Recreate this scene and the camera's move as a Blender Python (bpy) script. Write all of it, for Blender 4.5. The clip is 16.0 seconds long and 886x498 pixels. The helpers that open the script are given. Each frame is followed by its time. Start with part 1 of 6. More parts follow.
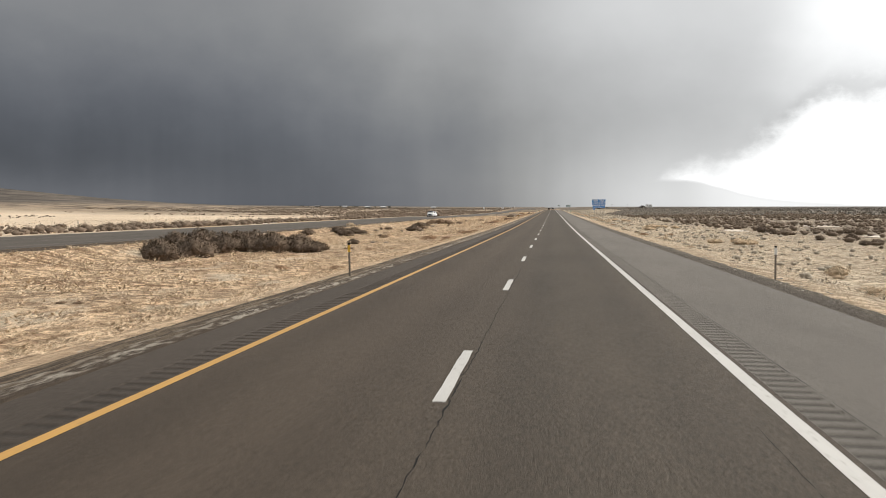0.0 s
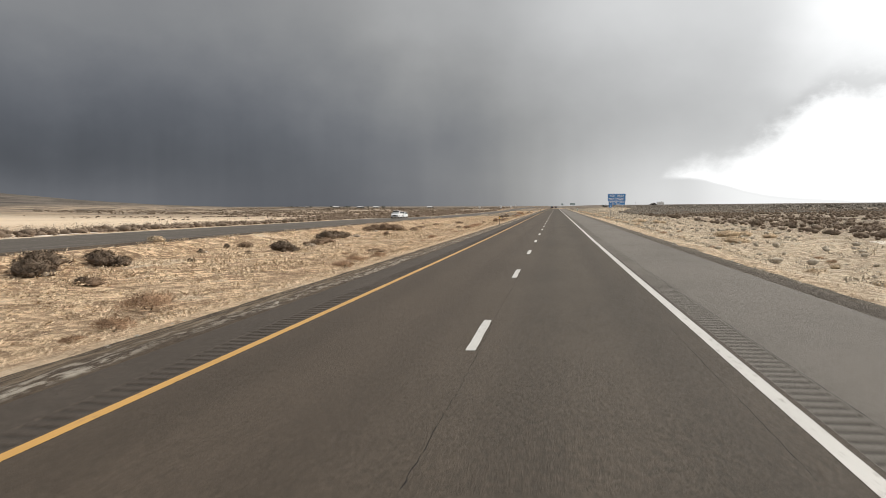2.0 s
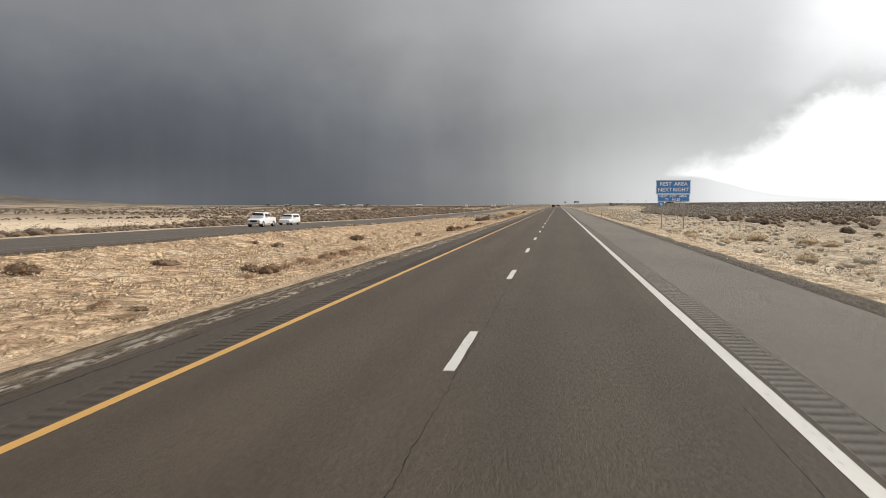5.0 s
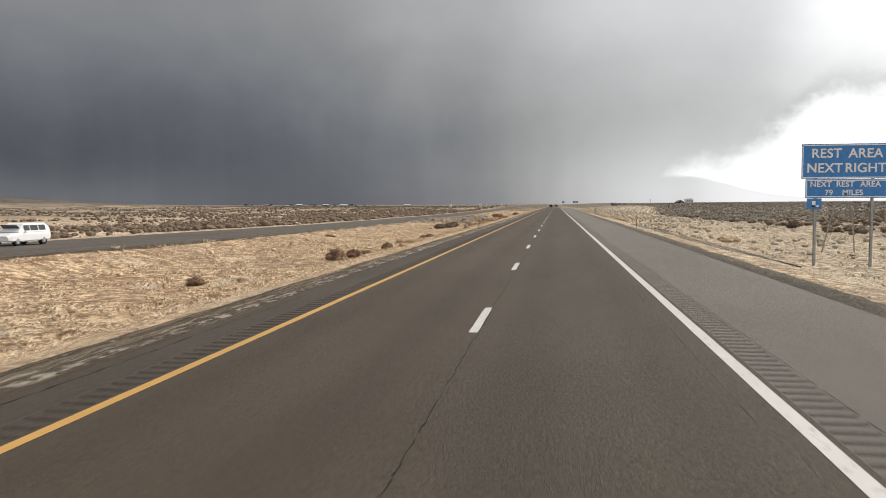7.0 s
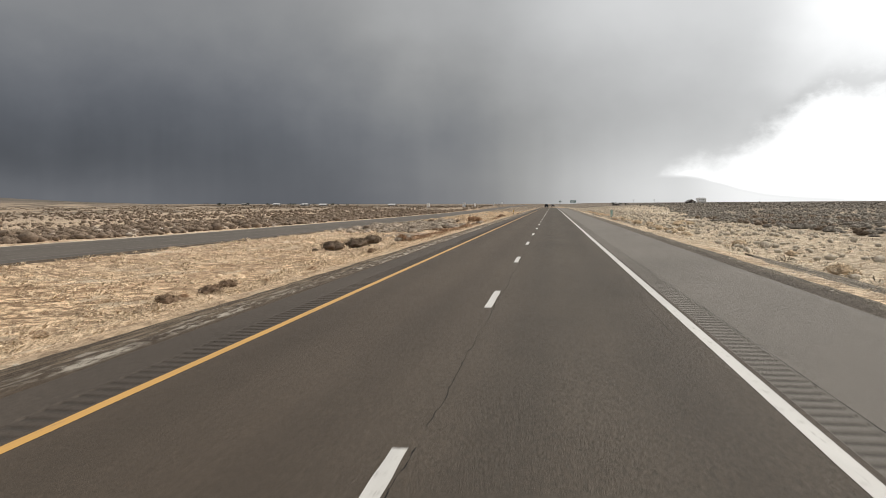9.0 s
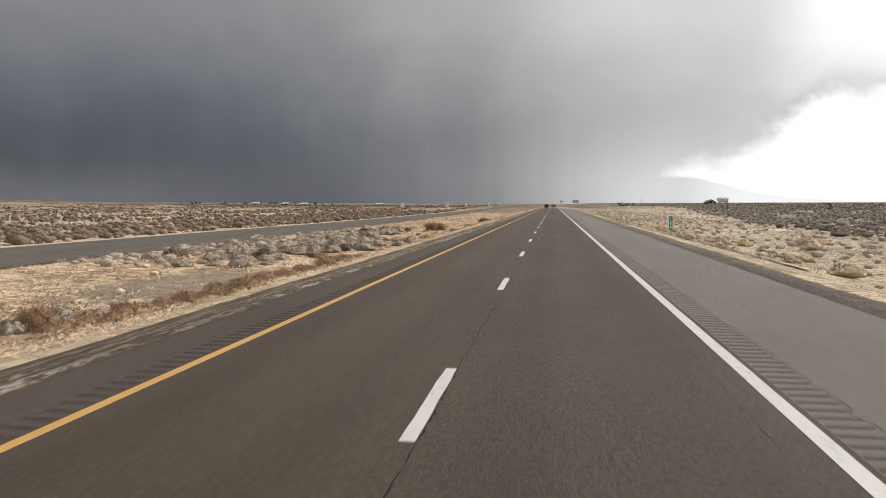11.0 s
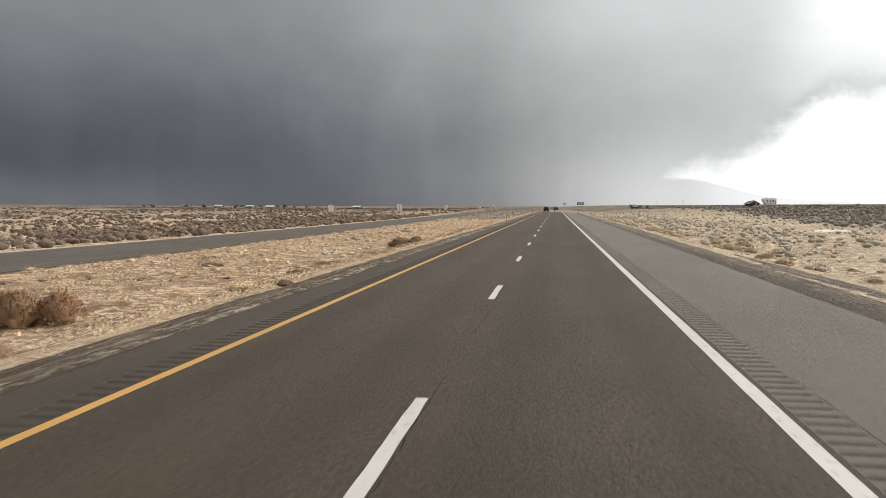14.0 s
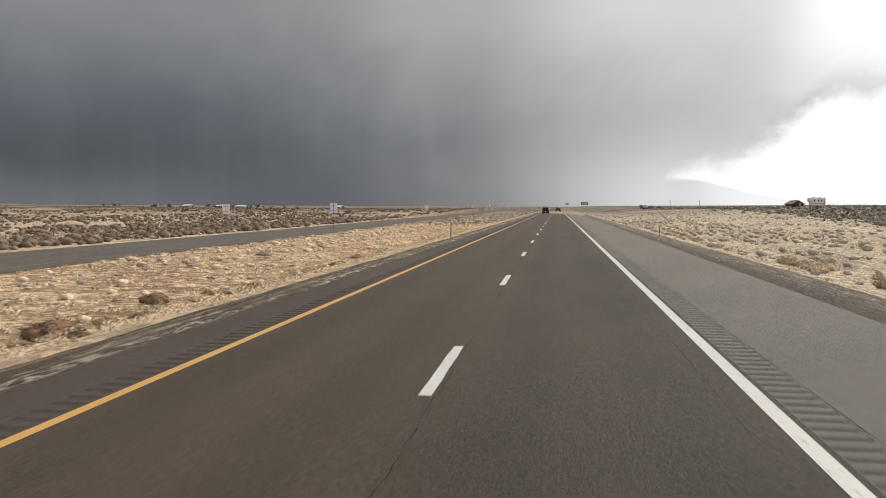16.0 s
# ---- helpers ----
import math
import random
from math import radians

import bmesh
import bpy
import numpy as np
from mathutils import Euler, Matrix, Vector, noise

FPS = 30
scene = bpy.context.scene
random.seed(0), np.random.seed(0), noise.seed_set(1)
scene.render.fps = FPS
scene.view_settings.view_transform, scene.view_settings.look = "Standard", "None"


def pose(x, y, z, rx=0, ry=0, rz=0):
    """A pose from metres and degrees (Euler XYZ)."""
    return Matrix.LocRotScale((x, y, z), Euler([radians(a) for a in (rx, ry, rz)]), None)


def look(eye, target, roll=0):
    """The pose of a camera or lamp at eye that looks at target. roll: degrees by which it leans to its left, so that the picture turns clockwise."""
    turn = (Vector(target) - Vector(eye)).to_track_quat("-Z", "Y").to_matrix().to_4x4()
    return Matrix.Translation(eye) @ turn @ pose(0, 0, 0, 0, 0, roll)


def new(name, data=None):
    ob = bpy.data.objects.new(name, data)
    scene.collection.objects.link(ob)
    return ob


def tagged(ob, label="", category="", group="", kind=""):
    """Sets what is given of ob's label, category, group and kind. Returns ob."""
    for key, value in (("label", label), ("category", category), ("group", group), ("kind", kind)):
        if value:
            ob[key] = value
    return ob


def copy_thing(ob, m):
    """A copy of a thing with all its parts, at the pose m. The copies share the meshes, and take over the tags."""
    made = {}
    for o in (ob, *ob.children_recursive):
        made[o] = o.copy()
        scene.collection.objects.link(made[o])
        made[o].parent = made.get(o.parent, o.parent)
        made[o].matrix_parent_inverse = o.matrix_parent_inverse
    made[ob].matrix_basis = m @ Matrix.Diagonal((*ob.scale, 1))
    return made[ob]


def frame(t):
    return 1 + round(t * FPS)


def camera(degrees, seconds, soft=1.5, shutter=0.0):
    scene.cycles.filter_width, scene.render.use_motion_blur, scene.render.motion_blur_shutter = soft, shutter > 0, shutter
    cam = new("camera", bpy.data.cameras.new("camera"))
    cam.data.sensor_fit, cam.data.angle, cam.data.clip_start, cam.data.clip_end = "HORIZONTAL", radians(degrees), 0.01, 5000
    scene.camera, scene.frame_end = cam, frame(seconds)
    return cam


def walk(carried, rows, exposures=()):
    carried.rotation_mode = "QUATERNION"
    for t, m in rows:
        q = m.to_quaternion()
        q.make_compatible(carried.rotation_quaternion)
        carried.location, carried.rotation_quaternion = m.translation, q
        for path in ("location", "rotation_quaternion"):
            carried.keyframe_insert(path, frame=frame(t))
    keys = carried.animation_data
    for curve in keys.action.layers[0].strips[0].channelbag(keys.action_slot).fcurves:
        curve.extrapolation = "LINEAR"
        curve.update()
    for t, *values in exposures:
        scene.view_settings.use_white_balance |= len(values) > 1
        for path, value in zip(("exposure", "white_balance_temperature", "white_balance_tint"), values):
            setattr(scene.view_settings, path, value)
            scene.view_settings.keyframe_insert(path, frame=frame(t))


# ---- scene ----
LENS = 59.56
cam = camera(LENS, 16.0, soft=0.8, shutter=0.10)

# seconds, across, along, yaw, pitch, lean
EYE_Z = 2.104
PATH = [
    (0.0, 1.210, -8.333, 8.011, -2.833, 0.344),
    (0.5, 1.163, 6.176, 8.005, -2.883, 0.375),
    (1.0, 1.159, 20.361, 7.802, -2.822, 0.217),
    (1.5, 1.217, 35.008, 8.228, -2.954, -0.108),
    (2.0, 1.236, 49.698, 8.273, -3.002, -0.135),
    (2.5, 1.245, 64.240, 8.428, -3.133, -0.298),
    (3.0, 1.199, 78.712, 8.363, -3.170, -0.193),
    (3.5, 1.210, 93.107, 8.297, -3.275, -0.049),
    (4.0, 1.230, 107.680, 8.255, -3.221, 0.133),
    (4.5, 1.291, 122.167, 8.380, -3.267, -0.168),
    (5.0, 1.357, 136.711, 8.441, -3.294, -0.153),
    (7.5, 1.332, 209.217, 8.190, -3.313, -0.065),
    (8.0, 1.331, 223.721, 8.030, -3.232, 0.034),
    (8.5, 1.299, 238.182, 8.011, -3.336, -0.055),
    (11.0, 1.258, 310.379, 8.073, -3.376, 0.197),
    (11.5, 1.307, 324.660, 8.027, -3.344, -0.172),
    (12.0, 1.340, 339.260, 8.169, -3.303, -0.220),
    (12.5, 1.396, 353.818, 8.221, -3.265, -0.301),
    (13.0, 1.423, 368.278, 8.440, -3.394, 0.013),
    (13.5, 1.379, 382.729, 8.261, -3.346, 0.139),
    (14.0, 1.420, 397.151, 8.243, -3.187, 0.107),
    (14.5, 1.481, 411.456, 8.258, -2.995, -0.175),
    (15.0, 1.457, 426.047, 8.237, -3.069, 0.294),
    (15.5, 1.460, 440.486, 8.294, -3.154, 0.202),
    (16.0, 1.432, 454.931, 8.375, -3.185, 0.220),
]


def grade(y):
    """Fall of the valley floor per metre along the road: the first stretch runs gently downhill."""
    return 0.0056 * (1 - min(max((y - 40) / 75, 0.0), 1.0))


def sag(y):
    """Height of that first stretch over the level ground further on."""
    if y >= 115:
        return 0.0
    if y <= 40:
        return 0.0056 * (40 - y) + 0.21
    return 0.0056 * (115 - y) ** 2 / 150


def eye_pose(x, y, yaw, pitch, lean):
    a = y + 25
    return pose(x, y, EYE_Z + sag(a) + 25 * grade(a), 90 + pitch - math.degrees(math.atan(grade(a))), 0, yaw) @ pose(0, 0, 0, 0, 0, lean)


walk(cam, [(t, eye_pose(x, y, a, b, c)) for t, x, y, a, b, c in PATH])
scene.view_settings.exposure = 0.0

# ---------------------------------------------------------------- world and sun
SUN_AZ, SUN_EL = 48.0, 44.0      # degrees right of the road's direction, above the horizon


def build_world():
    w = bpy.data.worlds.new("storm_sky")
    scene.world = w
    w.use_nodes = True
    nt = w.node_tree
    nt.nodes.clear()
    N, L = nt.nodes, nt.links

    def put(sock, v):
        if isinstance(v, (int, float)):
            sock.default_value = v
        else:
            L.new(v, sock)

    def m(op, a, b=0.0, c=0.0):
        n = N.new("ShaderNodeMath")
        n.operation = op
        for s, v in zip(n.inputs, (a, b, c)):
            put(s, v)
        return n.outputs[0]

    def step(v, lo, hi, a=0.0, b=1.0):
        n = N.new("ShaderNodeMapRange")
        n.interpolation_type = "SMOOTHSTEP"
        for s, q in zip(n.inputs[:5], (v, lo, hi, a, b)):
            put(s, q)
        return n.outputs[0]

    def ramp(v, lo, hi, stops):
        n = N.new("ShaderNodeFloatCurve")
        cu = n.mapping.curves[0]
        pts = [((p - lo) / (hi - lo), q) for p, q in stops]
        while len(cu.points) < len(pts):
            cu.points.new(0.5, 0.5)
        for cp, (p, q) in zip(cu.points, pts):
            cp.location = (p, q)
            cp.handle_type = "AUTO_CLAMPED"
        n.mapping.update()
        put(n.inputs["Value"], m("DIVIDE", m("SUBTRACT", v, lo), hi - lo))
        return n.outputs[0]

    tc = N.new("ShaderNodeTexCoord").outputs["Generated"]
    sep = N.new("ShaderNodeSeparateXYZ")
    L.new(tc, sep.inputs[0])
    X, Y, Z = sep.outputs
    az0 = m("MULTIPLY", m("ARCTAN2", X, Y), 57.2958)
    el0 = m("MULTIPLY", m("ARCSINE", Z), 57.2958)

    def cloud(scale, detail, rough, stretch=1.0, shift=0.0):
        mp = N.new("ShaderNodeMapping")
        mp.inputs["Scale"].default_value = (1, 1, stretch)
        mp.inputs["Location"].default_value = (shift, shift * 0.7, 0)
        L.new(tc, mp.inputs[0])
        n = N.new("ShaderNodeTexNoise")
        n.inputs["Scale"].default_value = scale
        n.inputs["Detail"].default_value = detail
        n.inputs["Roughness"].default_value = rough
        L.new(mp.outputs[0], n.inputs["Vector"])
        return m("SUBTRACT", n.outputs[0], 0.5)

    big = cloud(3.0, 4, 0.5, 1.6)
    mid = cloud(9.0, 5, 0.55, 1.3, 3.1)
    fine = cloud(26.0, 5, 0.6, 1.5, 7.7)
    az = m("ADD", az0, m("MULTIPLY", big, 9.0))
    el = m("ADD", el0, m("MULTIPLY", mid, 3.0))

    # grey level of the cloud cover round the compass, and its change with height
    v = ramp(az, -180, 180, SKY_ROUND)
    left = step(az0, 6, -30)
    lift = m("ADD", m("ADD", 0.135, m("MULTIPLY", step(az0, -4, -13), 0.095)), m("MULTIPLY", left, -0.04))
    v = m("ADD", v, m("MULTIPLY", step(el, 2.5, 15), lift))
    v = m("ADD", v, m("MULTIPLY", step(el0, 18, 75), m("SUBTRACT", 0.80, v)))
    v = m("ADD", v, m("MULTIPLY", m("MULTIPLY", step(az, 11, 22), step(el, 7.5, 13)), 0.07))
    # pale rain curtain at the foot of the storm
    v = m("ADD", v, m("MULTIPLY", m("MULTIPLY", step(el, 3.5, 0.0), step(az, -14, -34)), 0.09))
    # light haze near the horizon beside the bright gap
    v = m("ADD", v, m("MULTIPLY", m("MULTIPLY", step(el0, 7.5, 0.5), m("MULTIPLY", step(az0, -4, 8), step(az0, 22, 12))), 0.15))
    v = m("ADD", v, m("MULTIPLY", big, 0.05))
    v = m("ADD", v, m("MULTIPLY", mid, 0.03))
    # faint upright shafts of rain under the darkest cover
    shafts = cloud(17.0, 3, 0.6, 0.10, 5.3)
    v = m("ADD", v, m("MULTIPLY", m("MULTIPLY", shafts, step(el0, 11, 4)), m("MULTIPLY", step(az0, 9, 0), 0.055)))
    v = m("ADD", v, m("MULTIPLY", fine, 0.012))
    # ragged lower edge of the cover, with clear bright air under it
    edge = m("MULTIPLY_ADD", ramp(az0, -30, 130, SKY_EDGE), 24.0, -4.0)
    gap = m("SUBTRACT", edge, m("ADD", el0, m("ADD", m("MULTIPLY", mid, 1.8), m("MULTIPLY", fine, 2.6))))
    fringe = m("MULTIPLY", m("MULTIPLY", step(gap, -2.6, -0.9), step(gap, 0.5, -0.7)), step(az0, 11.5, 17))
    v = m("SUBTRACT", v, m("MULTIPLY", m("MULTIPLY", fringe, step(m("ADD", fine, mid), -0.16, 0.10)), 0.08))
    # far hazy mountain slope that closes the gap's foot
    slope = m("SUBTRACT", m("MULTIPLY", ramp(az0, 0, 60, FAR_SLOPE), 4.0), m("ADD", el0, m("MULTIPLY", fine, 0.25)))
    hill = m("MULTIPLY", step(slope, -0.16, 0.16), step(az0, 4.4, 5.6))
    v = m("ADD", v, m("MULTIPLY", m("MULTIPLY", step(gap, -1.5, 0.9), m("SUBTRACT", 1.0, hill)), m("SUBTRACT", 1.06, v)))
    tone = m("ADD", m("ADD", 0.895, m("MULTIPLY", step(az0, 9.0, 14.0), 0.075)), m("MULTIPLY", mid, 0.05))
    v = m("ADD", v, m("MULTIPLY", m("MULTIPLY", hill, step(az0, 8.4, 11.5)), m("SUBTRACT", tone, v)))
    lin = m("POWER", m("MAXIMUM", v, 0.02), 2.2)

    tint = N.new("ShaderNodeMix")
    tint.data_type = "RGBA"
    tint.inputs["A"].default_value = (0.90, 0.97, 1.13, 1)
    tint.inputs["B"].default_value = (0.985, 0.995, 0.998, 1)
    put(tint.inputs["Factor"], step(v, 0.3, 0.62))
    vs = N.new("ShaderNodeVectorMath")
    vs.operation = "SCALE"
    L.new(tint.outputs["Result"], vs.inputs[0])
    L.new(lin, vs.inputs["Scale"])

    sky = N.new("ShaderNodeTexSky")
    sky.sky_type = "NISHITA"
    sky.sun_disc = False
    sky.sun_elevation = radians(SUN_EL)
    sky.sun_rotation = radians(SUN_AZ)
    bg1, bg2 = N.new("ShaderNodeBackground"), N.new("ShaderNodeBackground")
    L.new(vs.outputs[0], bg1.inputs["Color"])
    bg1.inputs["Strength"].default_value = 1.0
    L.new(sky.outputs[0], bg2.inputs["Color"])
    bg2.inputs["Strength"].default_value = 0.002
    add = N.new("ShaderNodeAddShader")
    out = N.new("ShaderNodeOutputWorld")
    L.new(bg1.outputs[0], add.inputs[0])
    L.new(bg2.outputs[0], add.inputs[1])
    L.new(add.outputs[0], out.inputs[0])


# compass degrees (0 along the road, right positive): level of the cover
SKY_ROUND = [(-180, 0.62), (-130, 0.58), (-90, 0.48), (-60, 0.38), (-38, 0.335), (-22, 0.352), (-10, 0.468),
             (-2, 0.598), (5, 0.680), (12, 0.720), (20, 0.86), (40, 0.90), (90, 0.80), (180, 0.62)]
# height of the cover's lower edge over the horizon, from -4 degrees (0) to 20 degrees (1)
SKY_EDGE = [(-30, 0.0), (5.0, 0.0), (6.6, 0.17), (7.6, 0.215), (8.4, 0.240), (9.5, 0.262), (12.2, 0.282), (13.5, 0.322), (15.5, 0.365), (16.4, 0.402),
            (17.5, 0.438), (18.9, 0.462), (21.8, 0.456), (28, 0.50), (60, 0.50), (110, 0.15), (130, 0.0)]
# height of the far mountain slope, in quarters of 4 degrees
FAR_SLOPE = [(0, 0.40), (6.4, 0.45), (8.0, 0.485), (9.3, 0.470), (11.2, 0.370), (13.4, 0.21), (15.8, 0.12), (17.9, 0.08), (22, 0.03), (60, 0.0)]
build_world()

sun_data = bpy.data.lights.new("sun", "SUN")
sun_data.energy = 3.4
sun_data.angle = radians(11)
sun_data.color = (1.0, 0.93, 0.82)
sun_ob = new("sun", sun_data)
_a, _e = radians(SUN_AZ), radians(SUN_EL)
sun_ob.matrix_world = look((200 * math.sin(_a) * math.cos(_e), 200 * math.cos(_a) * math.cos(_e), 200 * math.sin(_e)), (0, 0, 0))

# ---------------------------------------------------------------- materials


class Mat:
    """A small builder of node materials."""

    def __init__(self, name, rough=0.8, metal=0.0):
        self.mat = bpy.data.materials.new(name)
        self.mat.use_nodes = True
        self.nt = self.mat.node_tree
        self.bsdf = self.nt.nodes["Principled BSDF"]
        self.bsdf.inputs["Roughness"].default_value = rough
        self.bsdf.inputs["Metallic"].default_value = metal
        self.bsdf.inputs["Specular IOR Level"].default_value = 0.5 if rough < 0.75 else 0.25
        self.tc = self.nt.nodes.new("ShaderNodeTexCoord").outputs["Object"]

    def link(self, a, b):
        self.nt.links.new(a, b)

    def noise(self, scale, detail=4, rough=0.55, stretch=(1, 1, 1), shift=0.0, lo=0.35, hi=0.65):
        mp = self.nt.nodes.new("ShaderNodeMapping")
        mp.inputs["Scale"].default_value = stretch
        mp.inputs["Location"].default_value = (shift, shift, shift)
        self.link(self.tc, mp.inputs[0])
        n = self.nt.nodes.new("ShaderNodeTexNoise")
        n.inputs["Scale"].default_value = scale
        n.inputs["Detail"].default_value = detail
        n.inputs["Roughness"].default_value = rough
        self.link(mp.outputs[0], n.inputs["Vector"])
        return self.range(n.outputs[0], lo, hi)

    def range(self, v, lo, hi, a=0.0, b=1.0):
        r = self.nt.nodes.new("ShaderNodeMapRange")
        r.inputs[1].default_value, r.inputs[2].default_value = lo, hi
        r.inputs[3].default_value, r.inputs[4].default_value = a, b
        self.link(v, r.inputs[0])
        return r.outputs[0]

    def math(self, op, a, b=0.0):
        n = self.nt.nodes.new("ShaderNodeMath")
        n.operation = op
        for s, v in zip(n.inputs, (a, b)):
            if isinstance(v, (int, float)):
                s.default_value = v
            else:
                self.link(v, s)
        return n.outputs[0]

    def axis(self, i):
        s = self.nt.nodes.new("ShaderNodeSeparateXYZ")
        self.link(self.tc, s.inputs[0])
        return s.outputs[i]

    def island(self):
        return self.nt.nodes.new("ShaderNodeNewGeometry").outputs["Random Per Island"]

    def rand(self):
        return self.nt.nodes.new("ShaderNodeObjectInfo").outputs["Random"]

    def mix(self, f, a, b):
        n = self.nt.nodes.new("ShaderNodeMix")
        n.data_type = "RGBA"
        for key, v in (("Factor", f), ("A", a), ("B", b)):
            if isinstance(v, tuple):
                n.inputs[key].default_value = (*v[:3], 1)
            elif isinstance(v, (int, float)):
                n.inputs[key].default_value = v
            else:
                self.link(v, n.inputs[key])
        return n.outputs["Result"]

    def color(self, c):
        if isinstance(c, tuple):
            self.bsdf.inputs["Base Color"].default_value = (*c[:3], 1)
        else:
            self.link(c, self.bsdf.inputs["Base Color"])
        return self

    def bump(self, h, strength, dist):
        b = self.nt.nodes.new("ShaderNodeBump")
        b.inputs["Strength"].default_value = strength
        b.inputs["Distance"].default_value = dist
        self.link(h, b.inputs["Height"])
        self.link(b.outputs[0], self.bsdf.inputs["Normal"])
        return self

    def rough(self, r):
        self.link(r, self.bsdf.inputs["Roughness"])
        return self


def asphalt(name, dark, light, tone, wear=True, aggregate=70):
    m = Mat(name, 0.85)
    grain = m.noise(aggregate, 3, 0.75, (1, 1, 1), 0, 0.32, 0.68)
    lump = m.noise(aggregate * 0.30, 4, 0.75, (1, 0.8, 1), 5.0, 0.42, 0.60)
    streak = m.noise(1.6, 4, 0.6, (1.0, 0.05, 1), 2.0, 0.3, 0.7)
    blotch = m.noise(0.35, 5, 0.6, (1, 0.35, 1), 9.0, 0.38, 0.7)
    c = m.mix(m.math("ADD", m.math("MULTIPLY", grain, 0.5), m.math("MULTIPLY", lump, 0.5)), dark, light)
    mottle = m.noise(5.0, 4, 0.65, (1, 0.5, 1), 15.0, 0.46, 0.64)
    c = m.mix(m.math("MULTIPLY", mottle, 0.22), c, tuple(0.75 * a + 0.25 * b for a, b in zip(light, dark)))
    c = m.mix(m.math("MULTIPLY", streak, 0.35), c, tone)
    c = m.mix(m.math("MULTIPLY", blotch, 0.40), c, tuple(0.70 * q for q in dark))
    if wear:
        # single pale stones worn bare, and dark pits between them
        stone = m.noise(24, 3, 0.6, (1, 0.6, 1), 21.0, 0.60, 0.68)
        pit = m.noise(17, 3, 0.6, (1, 0.6, 1), 27.0, 0.58, 0.68)
        c = m.mix(m.math("MULTIPLY", stone, 0.40), c, tuple(1.35 * q for q in light))
        c = m.mix(m.math("MULTIPLY", pit, 0.55), c, tuple(0.8 * q for q in dark))
        # older, more bleached paving on the first stretch
        c = m.mix(m.math("MULTIPLY", m.range(m.axis(1), 330, 250), 0.13), c, (0.135, 0.112, 0.088))
        # browner passing lane
        c = m.mix(m.math("MULTIPLY", m.range(m.axis(0), 1.2, -1.0), 0.26), c, (0.090, 0.063, 0.0445))
        # polished, slightly darker wheel tracks
        w = m.math("ABSOLUTE", m.math("SINE", m.math("MULTIPLY", m.axis(0), math.pi / 1.83)))
        c = m.mix(m.math("MULTIPLY", m.range(w, 0.6, 1.0), 0.16), c, tuple(0.6 * q for q in dark))
    m.color(c).bump(m.math("ADD", grain, lump), 0.7, 0.008)
    m.rough(m.range(grain, 0, 1, 0.70, 0.85))
    return m.mat


ASPHALT = asphalt("rough_brown_grey_asphalt", (0.0195, 0.0150, 0.0108), (0.112, 0.0885, 0.0655), (0.051, 0.0410, 0.0315), True, 60)
ASPHALT_SHOULDER = asphalt("smooth_grey_shoulder_asphalt", (0.114, 0.102, 0.089), (0.195, 0.176, 0.155), (0.145, 0.131, 0.115), False, 120)
ASPHALT_OLD = asphalt("dark_patched_asphalt", (0.040, 0.0315, 0.0245), (0.100, 0.081, 0.066), (0.063, 0.051, 0.0415), False, 40)
ASPHALT_FAR = asphalt("mottled_grey_far_asphalt", (0.058, 0.050, 0.042), (0.150, 0.130, 0.110), (0.095, 0.082, 0.069), False, 12)
GROOVE = asphalt("dark_milled_groove", (0.040, 0.034, 0.029), (0.080, 0.069, 0.060), (0.055, 0.047, 0.041), False, 60)


def paint(name, c, worn, amount=0.45):
    m = Mat(name, 0.6)
    chips = m.noise(11, 6, 0.75, (1, 0.35, 1), 0, 0.56, 0.70)
    dirt = m.noise(1.3, 4, 0.6, (2, 0.4, 1), 4)
    col = m.mix(m.math("MULTIPLY", dirt, 0.35), c, tuple(0.68 * q for q in c))
    m.color(m.mix(m.math("MULTIPLY", chips, amount), col, worn))
    return m.mat


WHITE_PAINT = paint("worn_white_road_paint", (0.50, 0.488, 0.468), (0.15, 0.135, 0.12), 0.85)
YELLOW_PAINT = paint("worn_yellow_road_paint", (0.50, 0.285, 0.080), (0.13, 0.105, 0.085), 0.6)
FADED_PAINT = paint("almost_worn_off_road_paint", (0.125, 0.108, 0.092), (0.08, 0.068, 0.057), 0.9)


def plain(name, c, rough=0.6, metal=0.0, var=0.12, scale=6):
    m = Mat(name, rough, metal)
    n = m.noise(scale, 4, 0.6)
    m.color(m.mix(n, tuple(q * (1 - var) for q in c), tuple(min(1, q * (1 + var)) for q in c)))
    return m.mat


CRACK = plain("tar_filled_crack", (0.010, 0.009, 0.008), 0.97)
STEEL = plain("galvanised_steel", (0.42, 0.42, 0.42), 0.45, 0.7)
POST_BROWN = plain("weathered_brown_post_steel", (0.24, 0.205, 0.172), 0.75, 0.1)
REFLECT_AMBER = plain("amber_reflector_sheet", (0.85, 0.52, 0.06), 0.3)
REFLECT_WHITE = plain("white_reflector_sheet", (0.80, 0.79, 0.76), 0.3)
SIGN_BLUE = plain("blue_sign_sheet", (0.05, 0.22, 0.56), 0.4)
SIGN_GREEN = plain("green_sign_sheet", (0.015, 0.24, 0.19), 0.4)
SIGN_DULL = plain("weathered_green_sign_sheet", (0.10, 0.20, 0.19), 0.5)
SIGN_WHITE = plain("white_sign_sheet", (0.82, 0.83, 0.84), 0.4, 0, 0.04)
SIGN_BACK = plain("bare_aluminium_sign_back", (0.86, 0.86, 0.86), 0.6)
RUBBER = plain("tyre_rubber", (0.02, 0.02, 0.02), 0.8)
CAR_WHITE = plain("white_car_paint", (0.82, 0.82, 0.82), 0.3, 0, 0.02)
